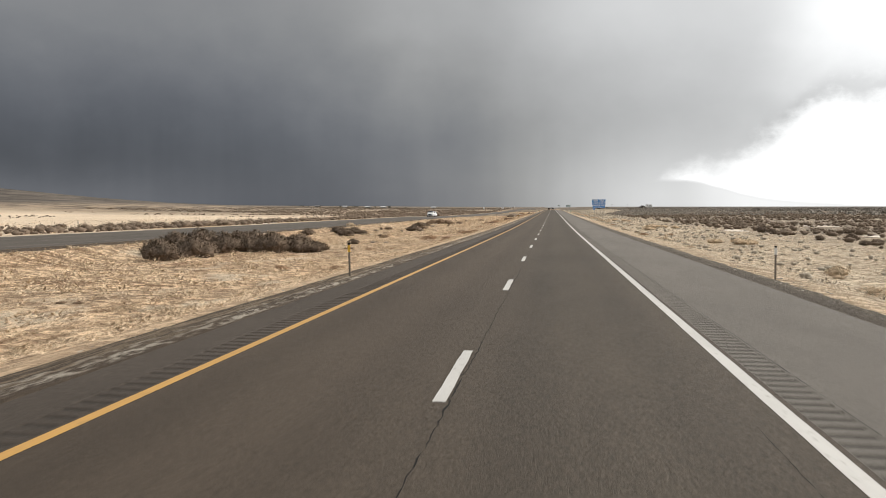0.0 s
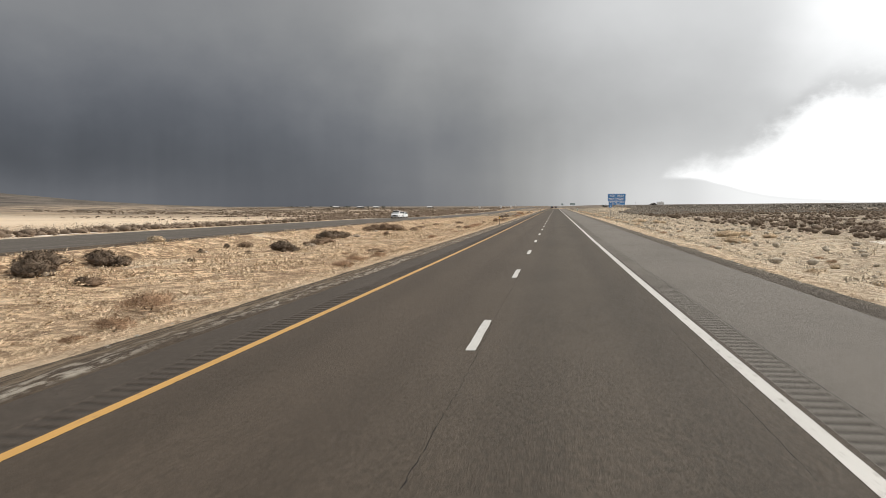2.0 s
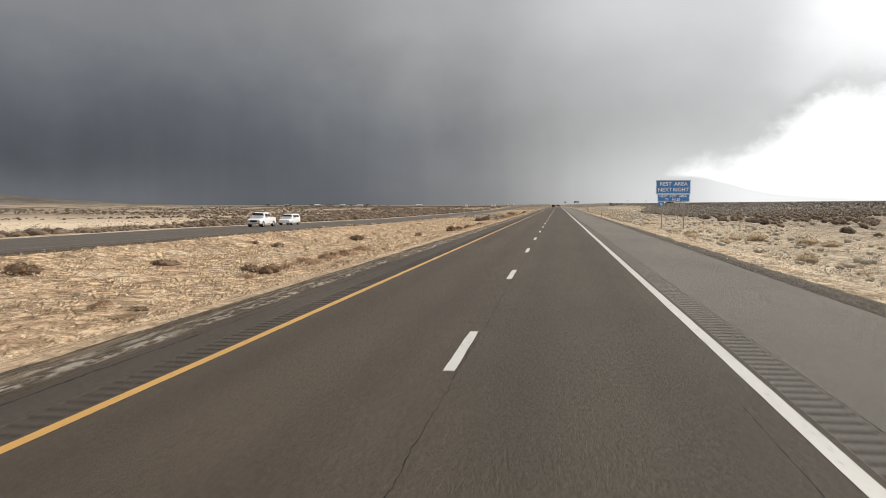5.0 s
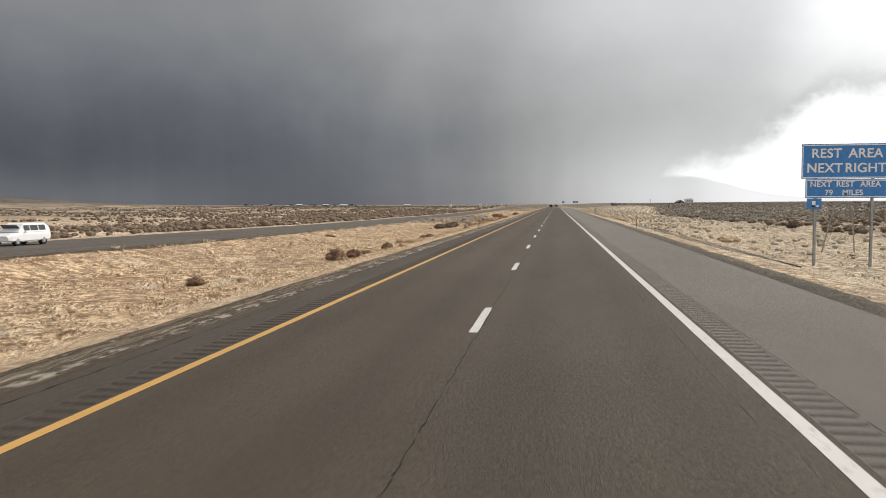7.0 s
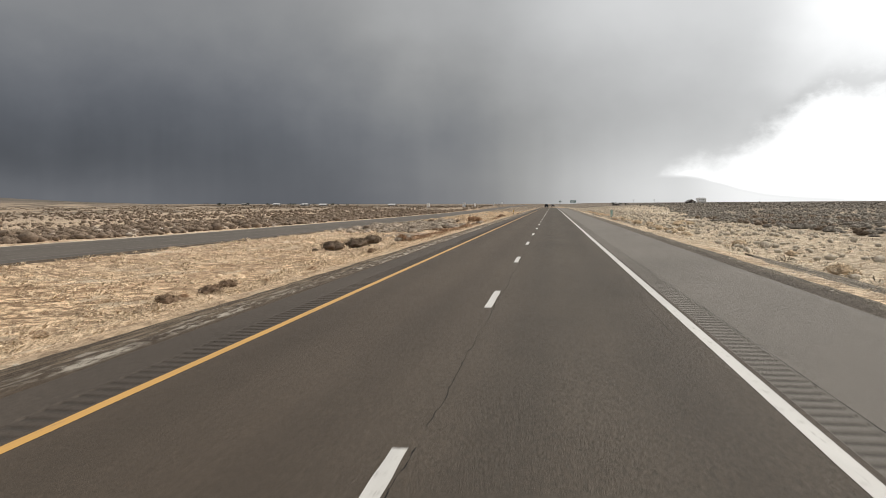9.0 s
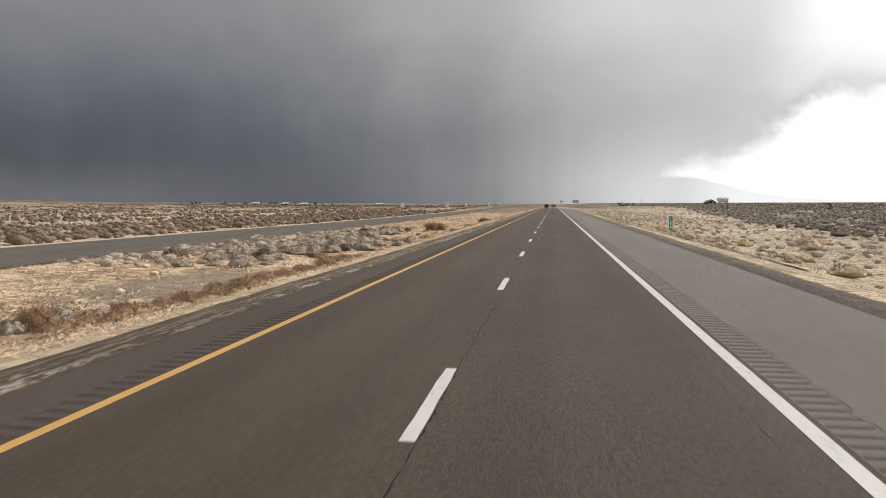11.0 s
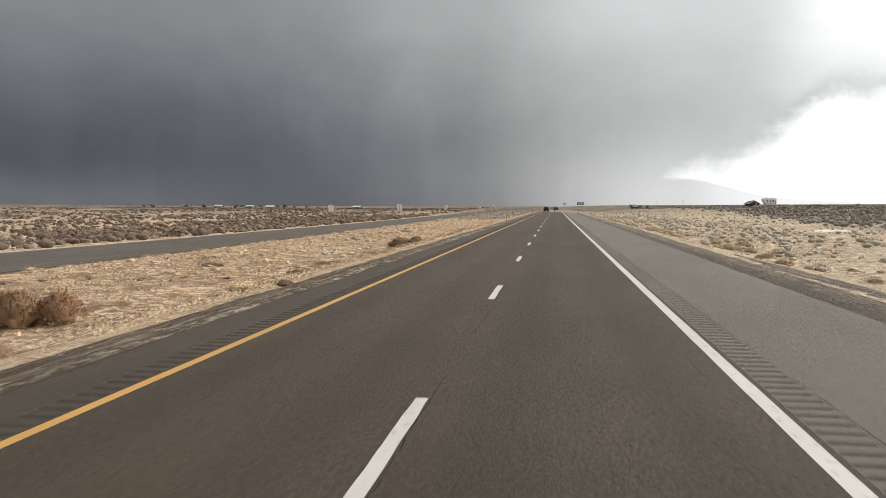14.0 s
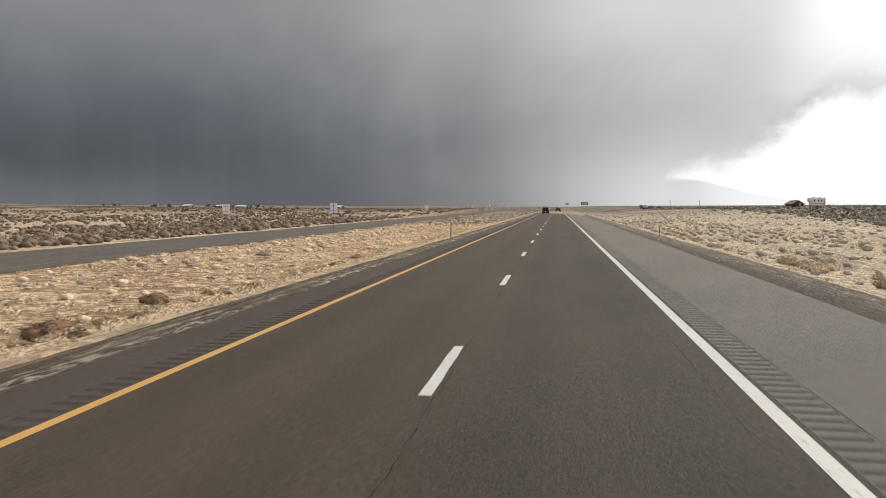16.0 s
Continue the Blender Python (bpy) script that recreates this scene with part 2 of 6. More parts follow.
CAR_BLACK = plain("black_car_paint", (0.018, 0.019, 0.022), 0.25, 0, 0.1)
CAR_GREY = plain("dark_grey_car_paint", (0.05, 0.052, 0.058), 0.3, 0, 0.1)
GLASS_DARK = plain("tinted_car_glass", (0.03, 0.035, 0.04), 0.08)
LAMP_RED = plain("red_tail_lamp_plastic", (0.40, 0.02, 0.02), 0.25)
LAMP_CLEAR = plain("clear_headlamp_plastic", (0.75, 0.75, 0.75), 0.15)
WALL_DARK = plain("dark_brown_siding", (0.075, 0.06, 0.055), 0.8)
WALL_PALE = plain("off_white_siding", (0.33, 0.315, 0.295), 0.7)
ROOF_GREY = plain("grey_shingle", (0.16, 0.155, 0.15), 0.85)
ROOF_PALE = plain("pale_metal_roof", (0.44, 0.435, 0.435), 0.6)
WOOD_POLE = plain("weathered_pole_wood", (0.14, 0.11, 0.09), 0.85)
BARK = plain("bare_grey_bark", (0.14, 0.11, 0.09), 0.9)
EVERGREEN = plain("dark_juniper_foliage", (0.035, 0.045, 0.03), 0.85)
SAND = plain("pale_sandy_verge", (0.40, 0.33, 0.25), 0.95, 0, 0.35, 1.2)
SNOW = plain("wind_blown_snow_and_alkali", (0.66, 0.60, 0.52), 0.85, 0, 0.15, 3)


def straw_tone(m):
    """Matted dry grass: brown hollows with painted shade, straw and bleached patches, at three sizes."""
    mat_ = m.noise(2.0, 4, 0.65, (1, 1, 1), 3, 0.44, 0.55)
    clod = m.noise(0.75, 5, 0.7, (1, 0.8, 1), 19, 0.51, 0.60)
    wide = m.noise(0.17, 4, 0.6, (1, 0.7, 1), 11, 0.38, 0.62)
    # the dark brown end also paints the shade between grass clumps
    c = m.mix(mat_, (0.19, 0.115, 0.063), (0.97, 0.715, 0.465))
    # finer dark flecks: shadows of single tufts, put into the colour
    tuft = m.noise(5.5, 4, 0.7, (1, 0.7, 1), 61, 0.50, 0.60)
    c = m.mix(m.math("MULTIPLY", tuft, 0.6), c, (0.24, 0.145, 0.080))
    m.hummock = m.math("SUBTRACT", mat_, m.math("MULTIPLY", clod, 0.6))
    c = m.mix(m.math("MULTIPLY", wide, 0.38), c, (0.82, 0.63, 0.43))
    # bleached stretch further along the median
    c = m.mix(m.math("MULTIPLY", m.math("MULTIPLY", m.range(m.axis(1), 290, 335), m.range(m.axis(1), 430, 395)), m.math("ADD", 0.1, m.math("MULTIPLY", wide, 0.3))), c, (0.86, 0.72, 0.56))
    # brown matted clods
    heath = m.noise(0.28, 6, 0.72, (1, 0.7, 1), 29, 0.50, 0.62)
    c = m.mix(m.math("MULTIPLY", heath, 0.52), c, (0.36, 0.225, 0.135))
    c = m.mix(m.math("MULTIPLY", clod, 0.85), c, (0.20, 0.122, 0.068))
    # backlight and haze painted in as a greyer tone on the side away from the median
    return m.mix(m.math("MULTIPLY", m.range(m.axis(0), 7, 10), 0.85), c, m.mix(mat_, (0.29, 0.230, 0.162), (0.73, 0.625, 0.475)))


def ground_material():
    m = Mat("dry_grass_and_desert_soil", 0.95)
    fine = m.noise(14, 5, 0.75, (1, 1, 1), 0, 0.34, 0.66)
    red = m.noise(0.30, 4, 0.6, (1, 0.35, 1), 23, 0.55, 0.72)
    soil = m.noise(0.09, 5, 0.6, (1, 1, 1), 31, 0.48, 0.64)
    pale = m.noise(0.25, 6, 0.65, (1, 0.5, 1), 47, 0.57, 0.66)
    c = straw_tone(m)
    c = m.mix(m.math("MULTIPLY", fine, 0.28), c, (0.30, 0.200, 0.120))
    c = m.mix(m.math("MULTIPLY", m.math("MULTIPLY", red, m.range(m.axis(0), 2, -2)), 0.5), c, (0.36, 0.215, 0.125))
    c = m.mix(m.math("MULTIPLY", soil, 0.35), c, (0.29, 0.225, 0.16))
    c = m.mix(m.math("MULTIPLY", pale, 0.6), c, (0.70, 0.60, 0.46))
    # a scraped hollow of bare brown soil in the median
    dx = m.math("DIVIDE", m.math("ADD", m.axis(0), 16.2), 3.4)
    dy = m.math("DIVIDE", m.math("SUBTRACT", m.axis(1), 345.5), 8.0)
    ring = m.math("ADD", m.math("ADD", m.math("MULTIPLY", dx, dx), m.math("MULTIPLY", dy, dy)), m.noise(0.9, 4, 0.6, (1, 1, 1), 77))
    c = m.mix(m.math("MULTIPLY", m.range(ring, 1.75, 1.25), 0.85), c, m.mix(fine, (0.20, 0.150, 0.108), (0.33, 0.255, 0.190)))
    # browner matted growth on the last stretch
    mat2 = m.noise(0.45, 5, 0.7, (1, 1.3, 1), 37, 0.50, 0.60)
    c = m.mix(m.math("MULTIPLY", m.math("MULTIPLY", mat2, m.math("MULTIPLY", m.range(m.axis(1), 395, 412), m.range(m.axis(1), 540, 500))), m.math("MULTIPLY", m.range(m.axis(0), 2, -2), 0.62)), c, (0.22, 0.140, 0.083))
    # trodden grey-brown grass along one stretch of the verge
    worn = m.math("MULTIPLY", m.math("MULTIPLY", m.range(m.axis(1), 346, 356), m.range(m.axis(1), 384, 372)), m.range(m.axis(0), -14, -10))
    worn = m.math("MULTIPLY", worn, m.range(m.axis(0), 0, -4))
    c = m.mix(m.math("MULTIPLY", worn, 0.6), c, m.mix(mat2, (0.40, 0.315, 0.225), (0.20, 0.140, 0.092)))
    # smoother, paler mown strip beside the gravel
    mown = m.math("MULTIPLY", m.range(m.axis(0), -8.0, -6.6), m.range(m.axis(0), 0.0, -5.0))
    c = m.mix(m.math("MULTIPLY", m.math("SUBTRACT", mown, m.math("MULTIPLY", mown, worn)), 0.5), c, m.mix(fine, (0.47, 0.340, 0.225), (0.69, 0.530, 0.375)))
    # sage country away from the mown verges: dark brush with pale gaps
    far_l = m.range(m.axis(0), -45, -66)
    far_r = m.range(m.math("SUBTRACT", m.axis(0), m.math("MULTIPLY", m.range(m.axis(1), 420, 620), 28.0)), 25, 39)
    brush = m.noise(0.55, 5, 0.7, (1, 1, 1), 5, 0.40, 0.56)
    belt = m.noise(0.012, 3, 0.5, (1, 1, 1), 71, 0.38, 0.52)
    high = m.range(m.axis(2), 1.5, 5.0)
    scrub = m.noise(0.03, 6, 0.7, (1, 0.5, 1), 83, 0.40, 0.62)
    late = m.range(m.axis(1), 300, 400)
    sage = m.mix(fine, (0.052, 0.042, 0.033), (0.16, 0.130, 0.102))
    bare = m.math("MULTIPLY", m.range(m.axis(0), -47, -60), m.math("SUBTRACT", 1.0, m.math("MULTIPLY", late, 0.5)))
    c = m.mix(m.math("MULTIPLY", bare, m.math("ADD", 0.70, m.math("MULTIPLY", belt, 0.25))), c, (0.74, 0.605, 0.455))
    speck = m.noise(0.045, 5, 0.75, (1.0, 0.6, 1), 91, 0.44, 0.58)
    cover = m.math("MULTIPLY", brush, m.math("MAXIMUM", m.math("MULTIPLY", m.math("MULTIPLY", far_l, late), 0.5), far_r))
    wide_l = m.math("MULTIPLY", m.range(m.axis(0), -110, -220), m.range(m.axis(1), 300, 500))
    cover = m.math("MAXIMUM", cover, m.math("MULTIPLY", m.math("MAXIMUM", m.math("MULTIPLY", wide_l, m.math("ADD", 0.5, m.math("MULTIPLY", speck, 0.6))), m.range(m.axis(0), 110, 220)), 1.05))
    cover = m.math("MAXIMUM", cover, m.math("MULTIPLY", m.range(m.axis(1), 600, 900), m.math("ADD", 0.8, m.math("MULTIPLY", speck, 0.6))))
    cover = m.math("MAXIMUM", cover, m.math("MULTIPLY", high, 1.1))
    c = m.mix(m.math("MULTIPLY", cover, 0.85), c, sage)
    c = m.mix(m.math("MULTIPLY", high, 0.8), c, m.mix(scrub, (0.055, 0.048, 0.043), (0.165, 0.140, 0.118)))
    m.color(c).bump(m.math("ADD", m.hummock, m.math("MULTIPLY", fine, 0.25)), 1.0, 0.09)
    return m.mat


GROUND = ground_material()


def gravel_material():
    m = Mat("dark_gravel_with_pale_grit", 0.95)
    fine = m.noise(22, 4, 0.75, (1, 1, 1), 0, 0.35, 0.65)
    # clods and drifts of pale grit drawn out along the road
    sway = m.math("ADD", m.axis(0), m.math("MULTIPLY", m.noise(0.16, 3, 0.5, (0.01, 1, 1), 17, 0.0, 1.0), 0.30))
    clods = m.noise(5.5, 6, 0.75, (1.3, 0.40, 1), 3, 0.47, 0.55)
    gaps = m.noise(0.55, 3, 0.6, (0.3, 1, 1), 41, 0.40, 0.56)
    lines = m.noise(2.6, 6, 0.75, (3.2, 0.14, 1), 13, 0.48, 0.58)
    dust = m.noise(0.9, 5, 0.7, (2.2, 0.22, 1), 23, 0.40, 0.66)

    def band(at, half):
        return m.range(m.math("ABSOLUTE", m.math("SUBTRACT", sway, at)), half, half * 0.5)

    clump = m.math("MULTIPLY", m.math("MULTIPLY", m.math("MAXIMUM", band(-4.70, 0.15), m.math("MULTIPLY", band(-4.98, 0.10), 0.7)), clods), m.math("ADD", 0.35, m.math("MULTIPLY", gaps, 0.65)))
    drift = m.math("MULTIPLY", m.math("MULTIPLY", band(-5.20, 0.42), lines), 0.75)
    c = m.mix(fine, (0.028, 0.0215, 0.0160), (0.150, 0.113, 0.083))
    c = m.mix(m.math("MULTIPLY", dust, 0.34), c, (0.22, 0.165, 0.112))
    c = m.mix(m.math("MULTIPLY", m.range(m.axis(0), 0, 1), 0.6), c, m.mix(fine, (0.075, 0.066, 0.057), (0.225, 0.200, 0.172)))
    c = m.mix(m.math("MULTIPLY", m.math("MULTIPLY", m.range(m.axis(0), 7.6, 8.2), lines), 0.55), c, (0.44, 0.375, 0.285))
    c = m.mix(m.math("MULTIPLY", drift, 0.62), c, (0.44, 0.345, 0.240))
    c = m.mix(m.math("MULTIPLY", clump, 0.92), c, (0.56, 0.50, 0.42))
    m.color(c).bump(m.math("ADD", fine, m.math("ADD", clump, m.math("MULTIPLY", lines, 0.5))), 1.0, 0.03)
    return m.mat


GRAVEL = gravel_material()


def straw_blades():
    m = Mat("straw_coloured_dry_grass", 0.9)
    c = straw_tone(m)
    c = m.mix(0.75, c, m.mix(m.range(m.island(), 0.05, 0.65), (0.31, 0.210, 0.130), (0.97, 0.775, 0.555)))
    m.color(c)
    return m.mat


def leaf_material(name, a, b, c):
    """Foliage that varies from sprig to sprig and from bush to bush."""
    m = Mat(name, 0.9)
    grain = m.noise(6.0, 5, 0.75, (1, 1, 1), 1, 0.36, 0.64)
    clump = m.noise(0.8, 2, 0.5, (1, 1, 1), 7, 0.36, 0.64)
    col = m.mix(m.math("ADD", m.math("MULTIPLY", m.island(), 0.30), m.math("MULTIPLY", grain, 0.70)), a, b)
    m.color(m.mix(m.math("MULTIPLY", m.math("ADD", m.rand(), clump), 0.38), col, c))
    m.bump(m.noise(18.0, 4, 0.7), 0.6, 0.03)
    return m.mat


SAGE_GREY = leaf_material("pale_grey_sage_foliage", (0.24, 0.196, 0.155), (0.74, 0.635, 0.520), (0.50, 0.415, 0.335))
TUMBLE = leaf_material("red_brown_tumbleweed", (0.115, 0.068, 0.042), (0.38, 0.245, 0.152), (0.23, 0.145, 0.092))
SAGE_BROWN = leaf_material("russet_brown_sage_foliage", (0.14, 0.090, 0.058), (0.42, 0.295, 0.20), (0.25, 0.17, 0.112))
SAGE_MID = leaf_material("grey_sage_foliage", (0.12, 0.106, 0.090), (0.44, 0.395, 0.335), (0.26, 0.232, 0.198))
SAGE_DARK = leaf_material("dark_grey_brown_sage_foliage", (0.070, 0.050, 0.036), (0.36, 0.272, 0.198), (0.185, 0.137, 0.100))
RUST_DEEP = leaf_material("deep_russet_dry_weed", (0.17, 0.096, 0.054), (0.68, 0.42, 0.25), (0.44, 0.265, 0.155))
RUST = leaf_material("rust_brown_dry_weed", (0.30, 0.18, 0.108), (0.70, 0.45, 0.29), (0.52, 0.34, 0.215))
STRAW = straw_blades()
# greyer copy of the bunch grass: backlight haze right of the road, as colour
BUNCH_BACKLIT = leaf_material("backlit_grey_tan_dry_brush", (0.30, 0.25, 0.19), (0.74, 0.655, 0.54), (0.50, 0.435, 0.345))
BUNCH = leaf_material("pale_dry_bunch_grass", (0.50, 0.37, 0.240), (0.97, 0.79, 0.57), (0.80, 0.63, 0.44))
STEM = plain("dark_woody_stems", (0.055, 0.043, 0.034), 0.9)

# ---------------------------------------------------------------- builders


def mesh_from(name, verts, faces, mat, mat_ids=None, smooth=False):
    me = bpy.data.meshes.new(name)
    me.from_pydata([tuple(v) for v in verts], [], faces)
    for q in (mat if isinstance(mat, (list, tuple)) else [mat]):
        me.materials.append(q)
    if mat_ids is not None:
        me.polygons.foreach_set("material_index", mat_ids)
    if smooth:
        me.polygons.foreach_set("use_smooth", [True] * len(me.polygons))
    me.update()
    return me


def mesh_tris(name, co, mat):
    """A mesh of loose triangles from an array (n, 3, 3), or (n, 3, 6) where the last three are the soft normals of the tuft."""
    n = len(co)
    me = bpy.data.meshes.new(name)
    me.vertices.add(3 * n)
    me.vertices.foreach_set("co", np.ascontiguousarray(co[..., :3], dtype=np.float32).ravel())
    me.loops.add(3 * n)
    me.loops.foreach_set("vertex_index", np.arange(3 * n, dtype=np.int32))
    me.polygons.add(n)
    me.polygons.foreach_set("loop_start", np.arange(0, 3 * n, 3, dtype=np.int32))
    me.materials.append(mat)
    me.update(calc_edges=True)
    if co.shape[-1] == 6:
        nv = co[..., 3:].reshape(-1, 3)
        nv = nv / np.maximum(np.linalg.norm(nv, axis=1), 1e-6)[:, None]
        me.polygons.foreach_set("use_smooth", np.ones(n, dtype=bool))
        me.normals_split_custom_set_from_vertices(nv.astype(np.float32))
    return me


def part(name, bm, material, parent, label="", smooth=False):
    """Link a bmesh (or a ready mesh) as one mesh object under a thing."""
    if isinstance(bm, bmesh.types.BMesh):
        me = bpy.data.meshes.new(name)
        bm.to_mesh(me)
        bm.free()
        me.materials.append(material)
        if smooth:
            me.polygons.foreach_set("use_smooth", [True] * len(me.polygons))
    else:
        me = bm
    ob = new(name, me)
    ob.parent = parent
    if label:
        tagged(ob, label)
    return ob


def box(sx, sy, sz, at=(0, 0, 0), bevel=0.0, rot=None):
    bm = bmesh.new()
    bmesh.ops.create_cube(bm, size=1.0, matrix=Matrix.Diagonal((sx, sy, sz, 1)))
    if bevel:
        bmesh.ops.bevel(bm, geom=bm.edges[:], offset=bevel, segments=2, affect="EDGES")
    if rot is not None:
        bmesh.ops.transform(bm, matrix=rot, verts=bm.verts)
    bmesh.ops.translate(bm, vec=at, verts=bm.verts)
    return bm


def tube(r0, r1, z0, z1, at=(0, 0), seg=10, rot=None):
    bm = bmesh.new()
    bmesh.ops.create_cone(bm, cap_ends=True, segments=seg, radius1=r0, radius2=r1, depth=z1 - z0,
                          matrix=Matrix.Translation((0, 0, (z0 + z1) / 2)))
    if rot is not None:
        bmesh.ops.transform(bm, matrix=rot, verts=bm.verts)
    bmesh.ops.translate(bm, vec=(at[0], at[1], 0), verts=bm.verts)
    return bm


def join(*bms):
    out = bmesh.new()
    for b in bms:
        me = bpy.data.meshes.new("tmp")
        b.to_mesh(me)
        b.free()
        out.from_mesh(me)
        bpy.data.meshes.remove(me)
    return out


def base(name, x, y, z, turn=0.0):
    ob = new(name)
    ob.empty_display_size = 0.2
    ob.matrix_basis = pose(x, y, z, 0, 0, turn)
    return ob


def lettering(text, size, at, material, parent, name="lettering", turn=None, track=1.0):
    cu = bpy.data.curves.new(name, "FONT")
    cu.body, cu.size, cu.align_x, cu.align_y = text, size, "CENTER", "CENTER"
    cu.extrude, cu.space_character, cu.offset = 0.004, track, size * 0.018
    tmp = bpy.data.objects.new("tmp", cu)
    scene.collection.objects.link(tmp)
    me = bpy.data.meshes.new_from_object(tmp.evaluated_get(bpy.context.evaluated_depsgraph_get()))
    bpy.data.objects.remove(tmp)
    me.materials.clear()
    me.materials.append(material)
    ob = new(name, me)
    ob.parent = parent
    ob.matrix_basis = (turn or pose(0, 0, 0, 90)) if at is None else Matrix.Translation(at) @ (turn or pose(0, 0, 0, 90))
    return ob

# ---------------------------------------------------------------- the lie of the land
X_YELLOW, X_WHITE = -3.37, 3.66
EDGE_L, EDGE_R = -4.62, 7.32      # asphalt edges
ROAD_Y0, ROAD_Y1 = -60.0, 3600.0
OPP_W = 13.4                      # width of the other carriageway


def opp_near(y):
    return np.interp(y, [-60, 60, 180, 260, 340, 480, 4000], [-29.3, -29.3, -29.1, -28.4, -30.4, -32.1, -32.7])


def opp_z(y):
    return np.interp(y, [-60, 40, 110, 180, 225, 260, 340, 480, 580, 750, 1000, 1300, 4000],
                     [-0.25, -0.25, -0.36, -0.53, -0.64, -0.98, -1.65, -2.04, -2.04, -1.7, -0.9, -0.3, -0.2])


def smooth(t):
    t = np.clip(t, 0, 1)
    return t * t * (3 - 2 * t)


def land_z(x, y):
    """Height of the open ground, without its small bumps: both carriageways run on low banks."""
    x, y = np.asarray(x, float), np.asarray(y, float)
    near, oz = opp_near(y), opp_z(y)
    far = near - OPP_W
    away = smooth((y - 620) / 380)
    floor_z = np.interp(y, [-60, 130, 190, 240, 480, 700, 1100], [-1.15, -1.2, -1.4, -1.75, -1.8, -1.6, -0.7])
    bank = np.clip((-5.95 - x) * 0.258 / -floor_z, 0, 1)
    back = smooth((near + 5.5 - x) / 5.5)
    median = -0.05 + bank * (floor_z + 0.05)
    median = median + back * (oz - 0.05 - median)
    low = np.minimum(oz - 0.4, np.interp(y, [110, 250], [-0.85, -1.6]))
    beyond = oz + (low - oz) * smooth((far - x - 1.0) / 11) - 0.55 * smooth((far - x - 8) / 45) + 0.0006 * np.clip(far - x - 30, 0, 5000)
    beyond = beyond + 1.9 * away + 1.9 * (1 - away) * smooth((far - x - 180) / 400)
    right = -1.05 * smooth((x - 7.7) / 7.5) + (0.25 + 0.5 * away) * smooth((x - 22) / 30) + 0.5 * smooth((y - 560) / 190) * smooth((x - 22) / 30) + 0.45 * smooth((x - 60) / 90) + 0.0068 * np.clip(x - 55, 0, 2500)
    z = np.where(x < far, beyond, np.where(x < near, oz - 0.07, np.where(x < -5.95, median, np.where(x < 7.6, -0.07, right))))
    hill = 33 * np.exp(-(((x + 900) / 280) ** 2 + ((y - 880) / 280) ** 2)) * smooth((-x - 150) / 200)
    hill = hill + 1.9 * np.exp(-(((x - 95) / 55) ** 2 + ((y - 760) / 120) ** 2))
    hill = hill + 8 * np.exp(-(((x + 750) / 420) ** 2 + ((y - 430) / 380) ** 2)) * smooth((-x - 150) / 250)
    rise = 4 * (x > 0) * smooth((y - 2600) / 2000) * smooth((np.abs(x) - 60) / 200)
    return z + hill + rise


def bump_z(x, y):
    """Small hummocks of the open ground."""
    b = 0.10 * noise.noise((x * 0.22, y * 0.22, 1.7)) + 0.05 * noise.noise((x * 0.9, y * 0.9, 5.1))
    near = float(opp_near(y))
    if -7.0 < x < 9.0:
        return 0.0
    if near - OPP_W - 1.5 < x < near + 1.5:
        return 0.0
    k = min(1.0, (abs(x + 6.2) if x < 0 else abs(x - 8.0)) / 4)
    return b * k


def ground_at(x, y):
    return float(land_z(x, y)) + bump_z(x, y)


def spread(lo, hi, fine_lo, fine_hi, step, grow=1.18):
    vals = list(np.arange(fine_lo, fine_hi + 1e-6, step))
    d, v = step, fine_lo
    while v > lo:
        d *= grow
        v -= d
        vals.insert(0, max(v, lo))
    d, v = step, fine_hi
    while v < hi:
        d *= grow
        v += d
        vals.append(min(v, hi))
    return vals


def grid_mesh(name, xs, ys, zf, mat):
    nx, ny = len(xs), len(ys)
    verts = [(x, y, zf(x, y)) for y in ys for x in xs]
    faces = [(j * nx + i, j * nx + i + 1, (j + 1) * nx + i + 1, (j + 1) * nx + i) for j in range(ny - 1) for i in range(nx - 1)]
    return mesh_from(name, verts, faces, mat, smooth=True)


ground = new("ground", grid_mesh("ground", spread(-4600, 4600, -62, 40, 1.0), spread(-700, 4900, -30, 620, 2.5), ground_at, GROUND))
tagged(ground, "open desert ground with straw-coloured dry grass and pale soil", "ground", kind="structure")

# ---------------------------------------------------------------- the road
RUMBLE_R, RUMBLE_L = (3.83, 4.30), (-3.90, -3.49)


def strip(name, x0, x1, z, mat, y0=ROAD_Y0, y1=ROAD_Y1, thick=0.07, dy=5.0):
    """A long slab of paving."""
    n = int((y1 - y0) / dy)
    ys = [y0 + (y1 - y0) * i / n for i in range(n + 1)]
    v, f = [], []
    for y in ys:
        v += [(x0, y, z - thick), (x0, y, z), (x1, y, z), (x1, y, z - thick)]
    for i in range(n):
        a, b = 4 * i, 4 * i + 4
        for k in range(3):
            f.append((a + k, a + k + 1, b + k + 1, b + k))
    return mesh_from(name, v, f, mat)


road = new("road", strip("road", RUMBLE_L[1], RUMBLE_R[0], 0, ASPHALT))
tagged(road, "two-lane highway of coarse brown-grey asphalt with cracks", "road", kind="structure")
part("paved_shoulder", strip("paved_shoulder", RUMBLE_R[1], EDGE_R, 0, ASPHALT_SHOULDER), None, road, "smooth paler grey asphalt shoulder")
part("paved_shoulder", strip("paved_shoulder", EDGE_L, RUMBLE_L[0], 0, ASPHALT_OLD), None, road, "narrow brown-grey asphalt shoulder")


